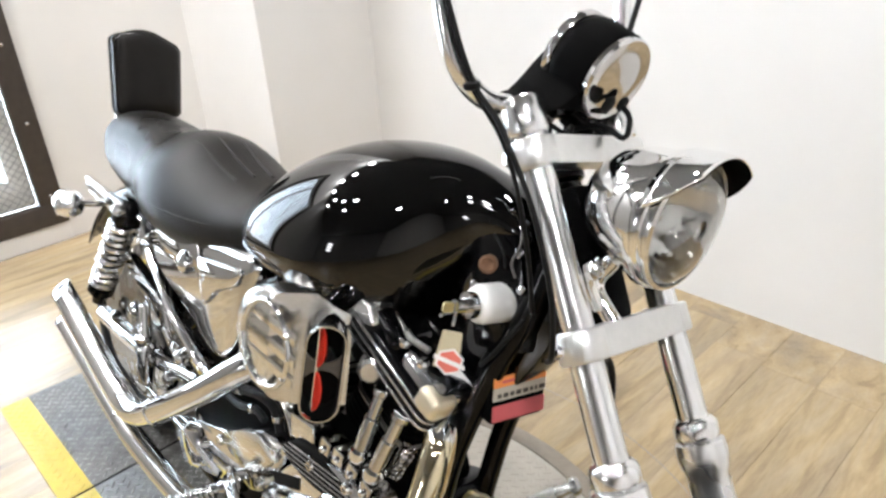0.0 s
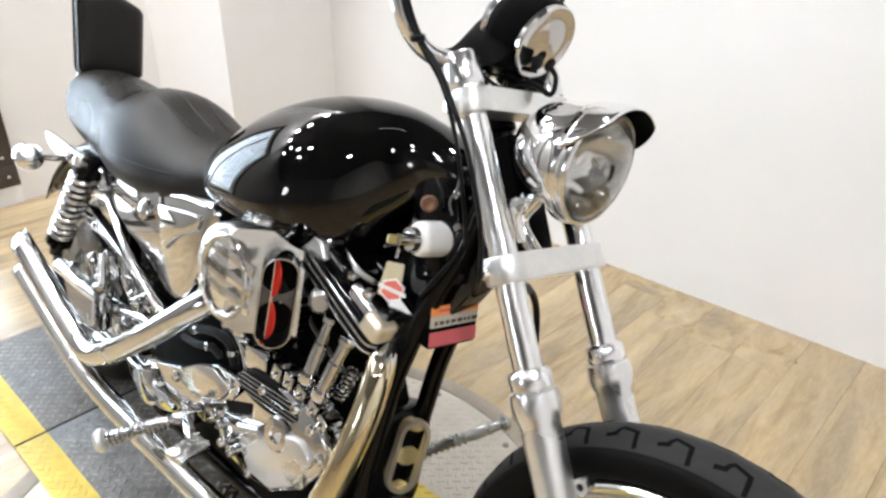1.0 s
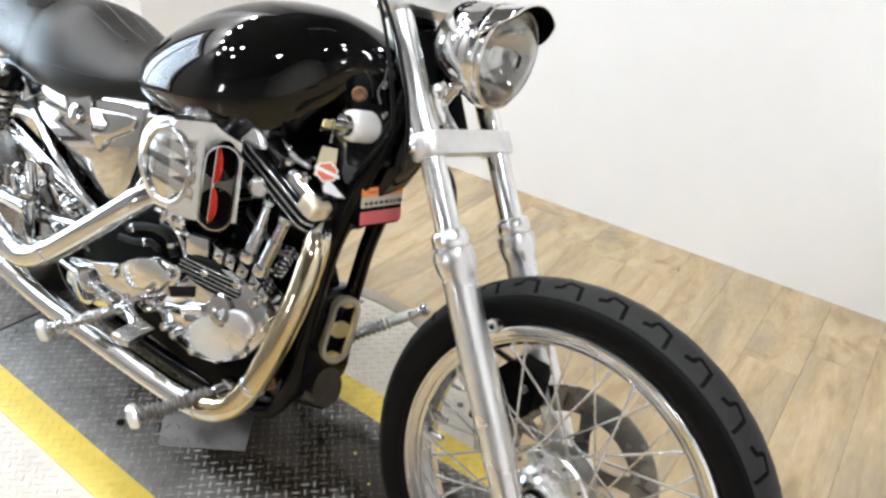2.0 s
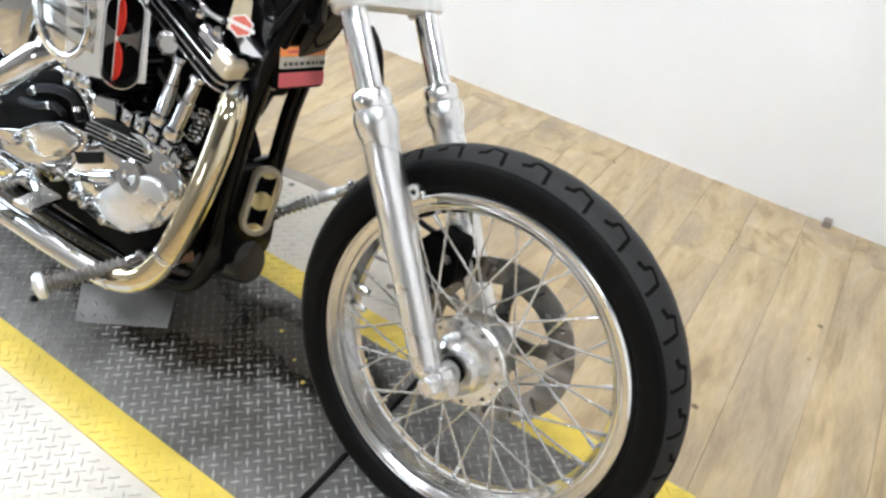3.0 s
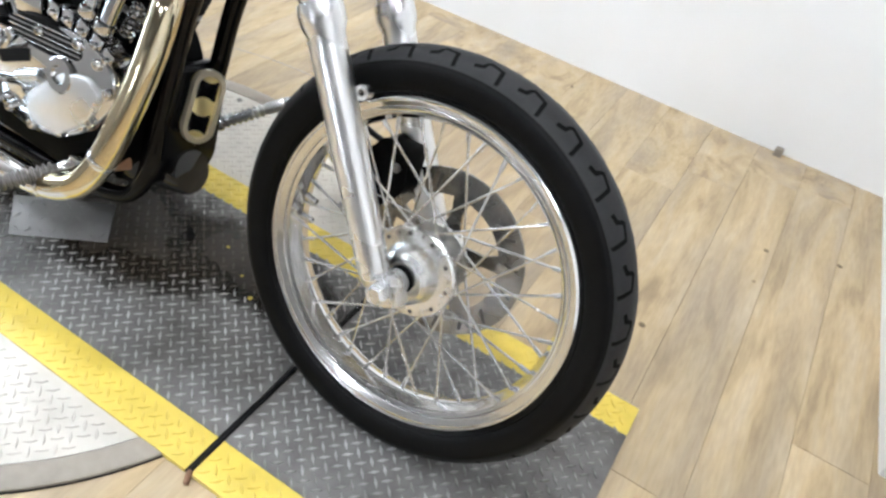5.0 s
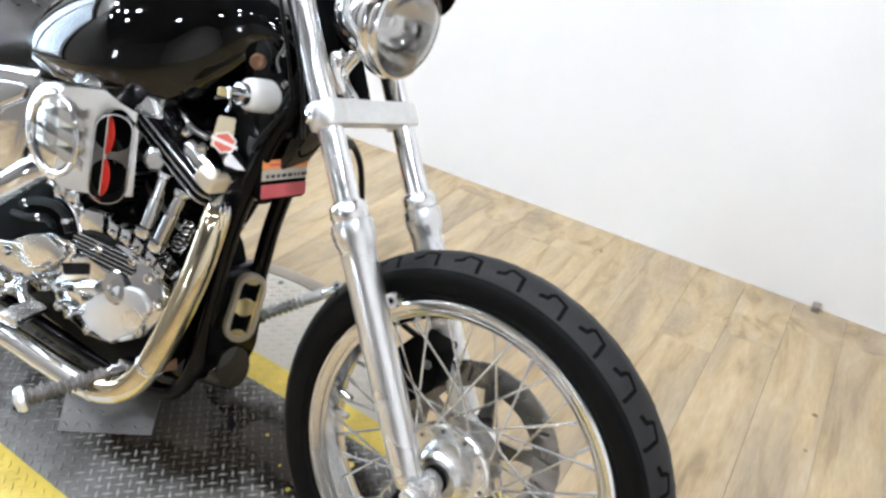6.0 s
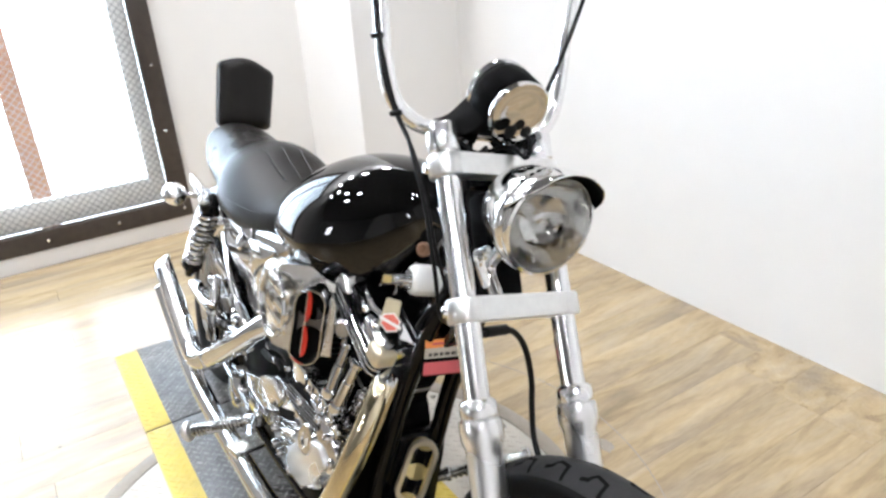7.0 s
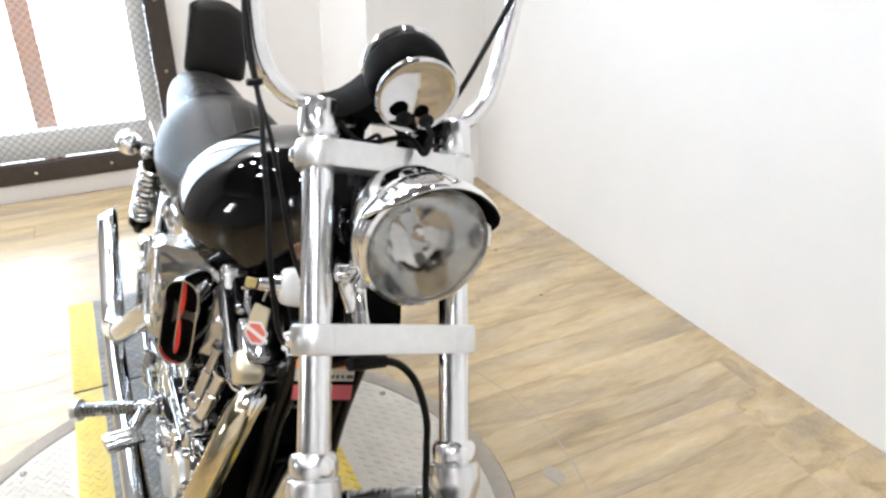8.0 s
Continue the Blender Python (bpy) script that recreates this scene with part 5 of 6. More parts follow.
def build_oil_tank(bike):
    bm = bmesh.new()
    outline = rounded([(-1.385, 0.668), (-0.93, 0.705), (-0.945, 0.62), (-0.985, 0.510), (-1.02, 0.468), (-1.07, 0.458), (-1.15, 0.486), (-1.26, 0.532), (-1.36, 0.575), (-1.395, 0.610)], 0.03, 5)
    slab(bm, outline, (0, 0.02, 0), (1, 0, 0), (0, 0, 1), (0, -1, 0), 0.152, 0.024)
    tank = part("oil_tank", bm, CHROME, bike, "chrome oil tank cover")
    bm = bmesh.new()
    slab(bm, rounded([(-1.36, 0.672), (-1.13, 0.678), (-1.12, 0.632), (-1.18, 0.598), (-1.34, 0.612)], 0.02, 5), (0, -0.127, 0), (1, 0, 0), (0, 0, 1), (0, -1, 0), 0.014, 0.005)
    part("battery_lid", bm, CHROME, tank)
    bm = bmesh.new()
    lathe(bm, [(0.024, 0), (0.025, 0.008), (0.022, 0.018), (0.014, 0.023), (0.002, 0.024)], (-1.172, -0.132, 0.622), (0, -1, 0.1), 24)
    part("oil_cap", bm, CHROME, tank, "round chrome oil cap")
    bm = bmesh.new()
    slab(bm, rounded([(-1.13, 0.650), (-0.96, 0.672), (-0.97, 0.64), (-1.05, 0.60), (-1.09, 0.56), (-1.12, 0.60)], 0.012, 4), (0, -0.127, 0), (1, 0, 0), (0, 0, 1), (0, -1, 0), 0.016, 0.006)
    part("top_bracket", bm, CHROME, tank)
    bm = bmesh.new()
    tube(bm, [(-1.40, -0.12, 0.575), (-1.25, -0.142, 0.512), (-1.10, -0.145, 0.446), (-1.03, -0.145, 0.440), (-0.965, -0.14, 0.482), (-0.93, -0.125, 0.56)], 0.0085, 10, 6)
    part("oil_line", bm, CHROME, bike, "chrome oil line under the tank cover")


def build_exhaust(bike):
    def pipe(name, pts, r, mat, label, tip_n):
        bm = bmesh.new()
        tube(bm, pts, r, 28, 8, cap=False)
        end = Vector(pts[-1])
        cut = end - (end - Vector(pts[-2])).normalized() * 0.155
        geom = bm.verts[:] + bm.edges[:] + bm.faces[:]
        bmesh.ops.bisect_plane(bm, geom=geom, plane_co=cut, plane_no=tip_n, clear_outer=True)
        ob = part(name, bm, mat, bike, label)
        ob.modifiers.new("wall", "SOLIDIFY").thickness = -0.002
        bm = bmesh.new()
        tube(bm, pts[-3:], r - 0.0032, 24, 8, cap=False)
        bmesh.ops.bisect_plane(bm, geom=bm.verts[:] + bm.edges[:] + bm.faces[:], plane_co=cut - Vector(tip_n).normalized() * 0.002, plane_no=tip_n, clear_outer=True)
        part("pipe_bore", bm, BORE_BROWN, ob, "dark brown-grey inside of the pipe")
        return ob

    front = [(-0.545, -0.045, 0.595), (-0.498, -0.075, 0.605), (-0.462, -0.110, 0.575), (-0.455, -0.135, 0.50), (-0.470, -0.156, 0.40), (-0.496, -0.172, 0.31), (-0.535, -0.184, 0.25), (-0.600, -0.192, 0.219), (-0.72, -0.198, 0.211), (-0.95, -0.203, 0.209), (-1.15, -0.208, 0.212), (-1.30, -0.212, 0.232), (-1.52, -0.22, 0.298), (-1.80, -0.23, 0.384)]
    rear = [(-0.80, -0.06, 0.565), (-0.825, -0.11, 0.572), (-0.87, -0.165, 0.535), (-0.95, -0.192, 0.465), (-1.04, -0.205, 0.395), (-1.12, -0.212, 0.338), (-1.185, -0.217, 0.302), (-1.245, -0.22, 0.291), (-1.33, -0.221, 0.309), (-1.50, -0.224, 0.362), (-1.81, -0.228, 0.458)]
    f = pipe("front_exhaust_pipe", front, 0.0212, CHROME, "long chrome drag pipe, straw-tinted at the bend", (-0.35, -0.6, 0.70))
    pipe("rear_exhaust_pipe", rear, 0.0265, CHROME, "chrome drag pipe with slash-cut tip", (-0.35, -0.6, 0.70))
    bm = bmesh.new()
    tube(bm, front[1:8], 0.0226, 28, 8, cap=False)
    shield = part("heat_shield", bm, HEATED, f, "straw-coloured heat-tinted chrome")
    shield.modifiers.new("wall", "SOLIDIFY").thickness = -0.001
    for p, q, r in ((front[5], front[6], 0.0245), (front[7], front[8], 0.0245), (front[11], front[12], 0.0235), (rear[5], rear[6], 0.0285)):
        p, q = Vector(p), Vector(q)
        bm = bmesh.new()
        lathe(bm, [(r - 0.001, -0.006), (r, -0.004), (r, 0.004), (r - 0.001, 0.006)], p, q - p, 28, ring=False)
        part("pipe_clamp", bm, CHROME, f)


def build_air_cleaner(bike):
    # oval mouth that looks ahead and outward, and a round-ended body behind it
    n = Vector((0.81, -0.585, 0.02)).normalized()
    u = Vector((0.585, 0.81, 0)).normalized()
    v = Vector((0.03, 0, 1)).normalized()
    o = Vector((-0.641, -0.180, 0.628))
    bm = bmesh.new()
    body = []
    for x, z in ((-0.628, 0.722), (-0.70, 0.727)):
        body.append((x, z))
    for i in range(19):
        a = radians(80 + 200 * i / 18)
        body.append((-0.752 + 0.084 * math.cos(a), 0.640 + 0.084 * math.sin(a)))
    body += [(-0.70, 0.548), (-0.64, 0.552)]
    slab(bm, rounded(body, 0.008, 2), (0, -0.118, 0), (1, 0, 0), (0, 0, 1), (0, -1, 0), 0.098, 0.012)
    cut = bmesh.ops.bisect_plane(bm, geom=bm.verts[:] + bm.edges[:] + bm.faces[:], plane_co=o - n * 0.052, plane_no=n, clear_outer=True)
    bmesh.ops.contextual_create(bm, geom=[e for e in cut["geom_cut"] if isinstance(e, bmesh.types.BMEdge)])
    ac = part("air_cleaner", bm, COVER, bike, "chrome air cleaner with oval red-lined mouth")
    bm = bmesh.new()
    tube(bm, [(-0.742 + 0.064 * math.cos(2 * math.pi * i / 40), -0.2155, 0.640 + 0.066 * math.sin(2 * math.pi * i / 40)) for i in range(41)], 0.0048, 10, 1)
    part("cover_ring", bm, CHROME, ac)
    for z, x0, x1 in ((0.678, -0.790, -0.664), (0.646, -0.802, -0.662), (0.614, -0.798, -0.664)):
        bm = bmesh.new()
        box(bm, ((x0 + x1) / 2, -0.2140, z), (x1 - x0, 0.004, 0.020), 0.0018, Matrix.Rotation(radians(4), 4, "Y"))
        part("cover_rib", bm, COVER, ac, "soft raised rib")
    for i in range(6):
        a = 2 * math.pi * i / 6 + 0.5
        bm = bmesh.new()
        lathe(bm, [(0.005, 0), (0.0052, 0.003), (0.003, 0.005)], (-0.742 + 0.066 * math.cos(a), -0.216, 0.640 + 0.068 * math.sin(a)), (0, -1, 0), 10)
        part("cover_screw", bm, CHROME, ac)
    outer, inner = stadium(0.060, 0.156), stadium(0.0525, 0.148)
    bm = bmesh.new()
    at = lambda p, h: o + u * p[0] + v * p[1] + n * h
    loft(bm, [[at(p, -0.06) for p in outer], [at(p, 0.006) for p in outer], [at((p[0] * 0.97, p[1] * 0.985), 0.010) for p in outer], [at((p[0] * 1.02, p[1] * 1.01), 0.010) for p in inner], [at(p, 0.004) for p in inner], [at(p, -0.045) for p in inner]], ring=True)
    part("intake_mouth", bm, CHROME, ac, "chrome oval intake frame")
    bm = bmesh.new()
    slab(bm, stadium(0.054, 0.149), o - n * 0.05, u, v, n, 0.006)
    part("intake_back", bm, GAP, ac, "dark intake inside")
    # red half-round flaps behind a thin upright, and a waisted web between the two bores
    fore = (u * 0.67 + n * 0.74).normalized()
    at_u = o - u * 0.0095 - n * 0.014
    for zc in (0.036, -0.036):
        bm = bmesh.new()
        flap = [(0.017 * math.cos(a), zc + 0.033 * math.sin(a)) for a in (radians(-90 + 180 * i / 16) for i in range(17))]
        slab(bm, flap, at_u, fore, v, fore.cross(v).normalized(), 0.003, 0.001)
        part("filter_flap", bm, RED, ac, "bright red half-round flap")
    bm = bmesh.new()
    lining = stadium(0.0517, 0.1472)
    loft(bm, [[at(p, -0.046) for p in lining], [at(p, 0.003) for p in lining]], cap=False)
    part("intake_lining", bm, GAP, ac, "dark lining of the mouth")
    bm = bmesh.new()
    slab(bm, [(-0.0022, -0.071), (0.0022, -0.071), (0.0022, 0.071), (-0.0022, 0.071)], at_u - n * 0.002, u, v, n, 0.006)
    part("divider", bm, POLISHED, ac, "thin vertical divider")
    arc = [(-0.0255 + 0.051 * i / 14, 0.0) for i in range(15)]
    bore = lambda x: 0.0365 - math.sqrt(max(0.0, 0.0305**2 - x * x))
    web = [(x, -bore(x)) for x, _ in arc] + [(x, bore(x)) for x, _ in reversed(arc)]
    bm = bmesh.new()
    slab(bm, web, o - n * 0.026, u, v, n, 0.005)
    part("centre_web", bm, DARK_STEEL, ac, "waisted grey web between the bores")
    # top bracket and carburettor behind
    bm = bmesh.new()
    slab(bm, rounded([(-0.80, 0.735), (-0.70, 0.748), (-0.62, 0.735), (-0.60, 0.705), (-0.64, 0.70), (-0.70, 0.722), (-0.79, 0.712)], 0.008), (0, -0.08, 0), (1, 0, 0), (0, 0, 1), (0, -1, 0), 0.05, 0.006)
    part("top_bracket", bm, POLISHED, ac)
    bm = bmesh.new()
    lathe(bm, [(0.03, -0.05), (0.034, -0.045), (0.034, 0.0), (0.026, 0.01), (0.026, 0.06), (0.034, 0.065), (0.034, 0.10)], (-0.70, -0.05, 0.63), (0, -1, 0), 24)
    part("carburettor", bm, CAST, bike, "cast carburettor between the cylinders")
    bm = bmesh.new()
    lathe(bm, [(0.017, 0), (0.02, 0.003), (0.02, 0.010), (0.017, 0.012), (0.017, 0.019), (0.02, 0.021), (0.02, 0.029), (0.014, 0.034)], (-0.618, -0.108, 0.638), (0.7, -0.7, 0), 24)
    part("choke_housing", bm, POLISHED, bike, "ribbed silver choke housing")


def build_engine(bike):
    crank = Vector((-0.71, 0, 0.36))
    bm = bmesh.new()
    slab(bm, rounded([(-1.16, 0.22), (-0.61, 0.205), (-0.53, 0.26), (-0.525, 0.40), (-0.58, 0.50), (-0.90, 0.50), (-1.05, 0.44), (-1.17, 0.36)], 0.04, 5), (0, 0.07, 0), (1, 0, 0), (0, 0, 1), (0, -1, 0), 0.185, 0.01)
    part("crankcase", bm, SATIN, bike, "black engine crankcase")
    # flat chrome cam cover with bolts
    side = (1, 0, 0), (0, 0, 1), (0, -1, 0)
    cam = rounded([(-0.794, 0.337), (-0.779, 0.301), (-0.737, 0.286), (-0.677, 0.280), (-0.614, 0.292), (-0.546, 0.333), (-0.495, 0.395), (-0.487, 0.440), (-0.529, 0.474), (-0.60, 0.485), (-0.68, 0.470), (-0.745, 0.405)], 0.020, 5)
    bm = bmesh.new()
    slab(bm, cam, (0, -0.112, 0), *side, 0.052, 0.005)
    cover = part("cam_cover", bm, CHROME, bike, "flat chrome cam cover with bolts")
    bm = bmesh.new()
    slab(bm, rounded([(-0.700, 0.330), (-0.668, 0.303), (-0.606, 0.304), (-0.540, 0.352), (-0.512, 0.408), (-0.545, 0.428), (-0.600, 0.416), (-0.655, 0.372)], 0.014, 4), (0, -0.163, 0), *side, 0.010, 0.003)
    part("timer_cover", bm, SATIN_ALU, cover, "raised chrome timer cover")
    bm = bmesh.new()
    lathe(bm, [(0.030, 0), (0.030, 0.006), (0.027, 0.009), (0.015, 0.0095), (0.013, 0.006), (0.002, 0.006)], (-0.606, -0.166, 0.408), (0.05, -1, 0.12), 32)
    part("round_boss", bm, CHROME, cover)
    bm = bmesh.new()
    rod(bm, (-0.706, -0.168, 0.366), (-0.648, -0.168, 0.389), 0.0125, 20, 0.002)
    part("side_barrel", bm, POLISHED, cover, "short silver barrel across the cover")
    bm = bmesh.new()
    slab(bm, [(-0.772, 0.388), (-0.692, 0.419), (-0.690, 0.398), (-0.758, 0.370)], (0, -0.1642, 0), *side, 0.0012)
    part("cover_slot", bm, GAP, cover, "dark opening in the cover")
    for x, z in ((-0.781, 0.332), (-0.766, 0.303), (-0.735, 0.300), (-0.675, 0.293), (-0.604, 0.310), (-0.535, 0.355), (-0.502, 0.418), (-0.530, 0.455), (-0.575, 0.470), (-0.665, 0.458)):
        bm = bmesh.new()
        lathe(bm, [(0.0092, 0), (0.0096, 0.004), (0.0072, 0.008), (0.0040, 0.0082), (0.0036, 0.005)], (x, -0.1635, z), (0, -1, 0), 14)
        part("cover_bolt", bm, CHROME, cover)
    # finned block over a dark recess, breather box and tappet blocks above the cover
    bm = bmesh.new()
    lens = [(-0.655 + 0.088 * math.cos(a) - 0.010 * math.sin(a), 0.452 + 0.026 * math.sin(a) + 0.006 * math.cos(a)) for a in (2 * math.pi * i / 24 for i in range(24))]
    slab(bm, lens, (0, -0.148, 0), *side, 0.018, 0.002)
    fins = part("finned_recess", bm, GAP, cover, "dark slanted recess with fine chrome ribs")
    for k, q in enumerate((-0.016, -0.008, 0.0, 0.008, 0.016)):
        w = 0.086 * math.sqrt(1 - (q / 0.026) ** 2)
        bm = bmesh.new()
        rod(bm, (-0.655 - w - 0.4 * q, -0.1655, 0.452 + q - w * 0.068), (-0.655 + w - 0.4 * q, -0.1655, 0.452 + q + w * 0.068), 0.0016, 8, 0.0005)
        part("fin", bm, DARK_STEEL if k % 2 else CHROME, fins, "fine rounded rib")
    bm = bmesh.new()
    box(bm, (-0.713, -0.138, 0.489), (0.066, 0.034, 0.040), 0.004, Matrix.Rotation(radians(-8), 4, "Y"))
    part("breather_box", bm, CHROME, cover, "small square chrome box")
    for x, z, a in ((-0.645, 0.498, 12), (-0.612, 0.498, 8), (-0.578, 0.492, 20), (-0.545, 0.482, 24), (-0.520, 0.468, 30)):
        bm = bmesh.new()
        box(bm, (x, -0.143, z), (0.024, 0.034, 0.026), 0.003, Matrix.Rotation(radians(a), 4, "Y"))
        part("tappet_block", bm, CHROME, cover)
        bm = bmesh.new()
        lathe(bm, [(0.0058, 0), (0.006, 0.003), (0.0035, 0.006)], (x, -0.1605, z - 0.003), (0, -1, 0), 10)
        part("small_bolt", bm, CHROME, cover)
    # sprocket cover behind
    bm = bmesh.new()
    slab(bm, rounded([(-1.17, 0.235), (-1.04, 0.225), (-0.93, 0.262), (-0.83, 0.302), (-0.803, 0.335), (-0.765, 0.398), (-0.760, 0.425), (-0.845, 0.420), (-0.95, 0.362), (-1.06, 0.325), (-1.16, 0.30)], 0.016, 5), (0, -0.112, 0), *side, 0.036, 0.005)
    sprocket = part("sprocket_cover", bm, CHROME, bike, "chrome sprocket cover")
    for x, z in ((-1.12, 0.27), (-1.03, 0.255), (-0.975, 0.332), (-0.93, 0.290), (-0.79, 0.405), (-0.83, 0.322)):
        bm = bmesh.new()
        lathe(bm, [(0.0105, 0), (0.011, 0.005), (0.008, 0.010), (0.003, 0.011)], (x, -0.146, z), (0, -1, 0), 14)
        part("cover_bolt", bm, CHROME, sprocket)
    bm = bmesh.new()
    lathe(bm, [(0.045, 0), (0.048, 0.006), (0.046, 0.02), (0.036, 0.028), (0.002, 0.03)], (-1.08, -0.135, 0.265), (0, -1, 0), 28)
    part("sprocket_boss", bm, CHROME, sprocket)
    bm = bmesh.new()
    slab(bm, rounded([(-0.959, 0.358), (-0.889, 0.401), (-0.835, 0.419), (-0.772, 0.402), (-0.809, 0.363), (-0.881, 0.332), (-0.931, 0.334)], 0.008, 4), (0, -0.143, 0), *side, 0.015, 0.003)
    part("cover_panel", bm, COVER, sprocket, "flat brushed panel")
    # oil hose over the case, and a small spring by the front exhaust port
    bm = bmesh.new()
    tube(bm, [(-0.985, -0.118, 0.425), (-0.935, -0.128, 0.450), (-0.875, -0.130, 0.466), (-0.830, -0.130, 0.462), (-0.808, -0.130, 0.430)], 0.0085, 12, 6)
    part("oil_hose", bm, CABLE, bike, "black oil hose over the crankcase")
    for pts, r, mat, label in (
        (((-1.02, -0.116, 0.395), (-0.955, -0.124, 0.408), (-0.900, -0.126, 0.428), (-0.862, -0.128, 0.424)), 0.0070, CABLE, "black rubber oil hose"),
        (((-1.00, -0.100, 0.480), (-0.93, -0.118, 0.500), (-0.86, -0.122, 0.497), (-0.80, -0.126, 0.472), (-0.772, -0.128, 0.440)), 0.0055, CHROME, "chrome oil line over the crankcase"),
    ):
        bm = bmesh.new()
        tube(bm, pts, r, 12, 6)
        part("oil_line", bm, mat, bike, label)
    for c, d in (((-0.948, -0.128, 0.444), (1, 0, 0.45)), ((-0.818, -0.130, 0.450), (0.3, 0, -1)), ((-0.905, -0.126, 0.426), (1, 0, 0.4))):
        bm = bmesh.new()
        lathe(bm, [(0.0096, -0.005), (0.0108, -0.004), (0.0108, 0.004), (0.0096, 0.005)], c, d, 14)
        part("hose_clamp", bm, CHROME, bike, "small chrome hose clamp")
    bm = bmesh.new()
    slab(bm, rounded([(-0.885, 0.498), (-0.835, 0.508), (-0.790, 0.482), (-0.806, 0.446), (-0.850, 0.446), (-0.880, 0.468)], 0.012, 4), (0, -0.108, 0), *side, 0.014, 0.004)
    tappets = part("rear_tappet_cover", bm, CHROME, bike, "rounded chrome tappet cover")
    for x, z in ((-0.868, 0.492), (-0.806, 0.482), (-0.840, 0.456)):
        bm = bmesh.new()
        lathe(bm, [(0.0062, 0), (0.0065, 0.003), (0.0035, 0.006)], (x, -0.121, z), (0, -1, 0), 10)
        part("small_bolt", bm, CHROME, tappets)
    a, b = Vector((-0.516, -0.108, 0.553)), Vector((-0.541, -0.112, 0.492))
    d = (b - a).normalized()
    p, q, _ = frame_of(d)
    bm = bmesh.new()
    tube(bm, [a + (b - a) * (k / 98) + (p * math.cos(2 * math.pi * k / 14) + q * math.sin(2 * math.pi * k / 14)) * 0.0105 for k in range(99)], 0.0024, 8, 1)
    part("coil_spring", bm, CHROME, bike, "small chrome coil spring beside the exhaust port")
    # cylinders
    for sign, lean in ((1, 25), (-1, 26)):
        d = Vector((sign * math.sin(radians(lean)), 0, math.cos(radians(lean))))
        u = Vector((d.z, 0, -d.x))
        w = Vector((0, 1, 0))
        bm = bmesh.new()
        lathe(bm, [(0.058, 0.10), (0.058, 0.27)], crank, d, 28)
        cyl = part("cylinder", bm, SATIN, bike, "black finned engine cylinder")
        for k in range(13):
            h = 0.125 + 0.0118 * k
            out = rounded([(-0.074, -0.082), (0.074, -0.082), (0.074, 0.082), (-0.074, 0.082)], 0.035, 5)
            bm = bmesh.new()
            slab(bm, out, crank + d * h, u, w, d, 0.0035, 0.0008)
            part("fin", bm, SATIN if k % 6 else DARK_STEEL, cyl)
        bm = bmesh.new()
        slab(bm, rounded([(-0.088, -0.120), (0.088, -0.120), (0.088, 0.088), (-0.088, 0.088)], 0.03, 5), crank + d * 0.275, u, w, d, 0.038, 0.006)
        part("cylinder_head", bm, SATIN, bike, "black cylinder head")
        bm = bmesh.new()
        slab(bm, rounded([(-0.106, -0.126), (0.106, -0.126), (0.106, 0.080), (-0.106, 0.080)], 0.025, 5), crank + d * 0.312, u, w, d, 0.038, 0.003)
        rocker = part("rocker_cover", bm, FRAME_BLACK, bike, "black rocker box with chrome lid")
        for k in range(3):
            bm = bmesh.new()
            slab(bm, rounded([(-0.1075, -0.129), (0.1075, -0.129), (0.1075, 0.082), (-0.1075, 0.082)], 0.026, 5), crank + d * (0.310 + 0.0135 * k), u, w, d, 0.0026, 0.0008)
            part("box_fin", bm, POLISHED, rocker, "thin polished fin edge")
        # first piece is black in place of the dark reflection in the chrome
        for u0, u1, w0, w1, mat, label in ((-0.104, 0.002, -0.120, -0.046, FRAME_BLACK, "half of the chrome lid blackened for its dark reflection"), (0.005, 0.104, -0.120, -0.046, CHROME, "chrome rocker lid"), (-0.104, 0.104, -0.043, 0.066, FRAME_BLACK, "black inner half of the lid")):
            bm = bmesh.new()
            slab(bm, rounded([(u0, w0), (u1, w0), (u1, w1), (u0, w1)], 0.018, 5), crank + d * 0.349, u, w, d, 0.022, 0.010)
            part("rocker_lid", bm, mat, rocker, label)
        bm = bmesh.new()
        slab(bm, rounded([(0.066, -0.130), (0.110, -0.130), (0.110, -0.086), (0.066, -0.086)], 0.012, 4), crank + d * 0.340, u, w, d, 0.030, 0.010)
        part("lid_end", bm, STRAW, rocker, "bright rounded end of the lid")
        for q, r in ((-0.078, -0.108), (0.0, -0.112), (0.04, -0.108)):
            bm = bmesh.new()
            lathe(bm, [(0.009, 0), (0.0095, 0.006), (0.006, 0.01)], crank + d * 0.371 + u * q + w * r, d, 12)
            part("lid_bolt", bm, CHROME, rocker)
        # pushrod tubes
        runs = (((-0.577, -0.150, 0.512), (-0.562, -0.132, 0.628)), ((-0.543, -0.150, 0.500), (-0.517, -0.132, 0.610))) if sign > 0 else (((-0.83, -0.135, 0.50), (-0.86, -0.125, 0.62)), ((-0.79, -0.135, 0.50), (-0.81, -0.125, 0.62)))
        for a, b in runs:
            a, b = Vector(a), Vector(b)
            e = b - a
            L = e.length
            bm = bmesh.new()
            lathe(bm, [(0.014, 0), (0.0165, 0.004), (0.0165, 0.016), (0.012, 0.02), (0.012, L * 0.6), (0.010, L * 0.62), (0.010, L - 0.012), (0.0135, L - 0.008), (0.0135, L)], a, e, 18)
            part("pushrod_tube", bm, CHROME, cyl, "chrome pushrod tube")
    # oil filter and front of the case
    bm = bmesh.new()
    lathe(bm, [(0.02, -0.002), (0.041, 0.0), (0.044, 0.004), (0.044, 0.062), (0.040, 0.069), (0.01, 0.071)], (-0.54, 0.005, 0.240), (0.85, 0, 0.25), 32)
    part("oil_filter", bm, BLACK, bike, "glossy black oil filter")
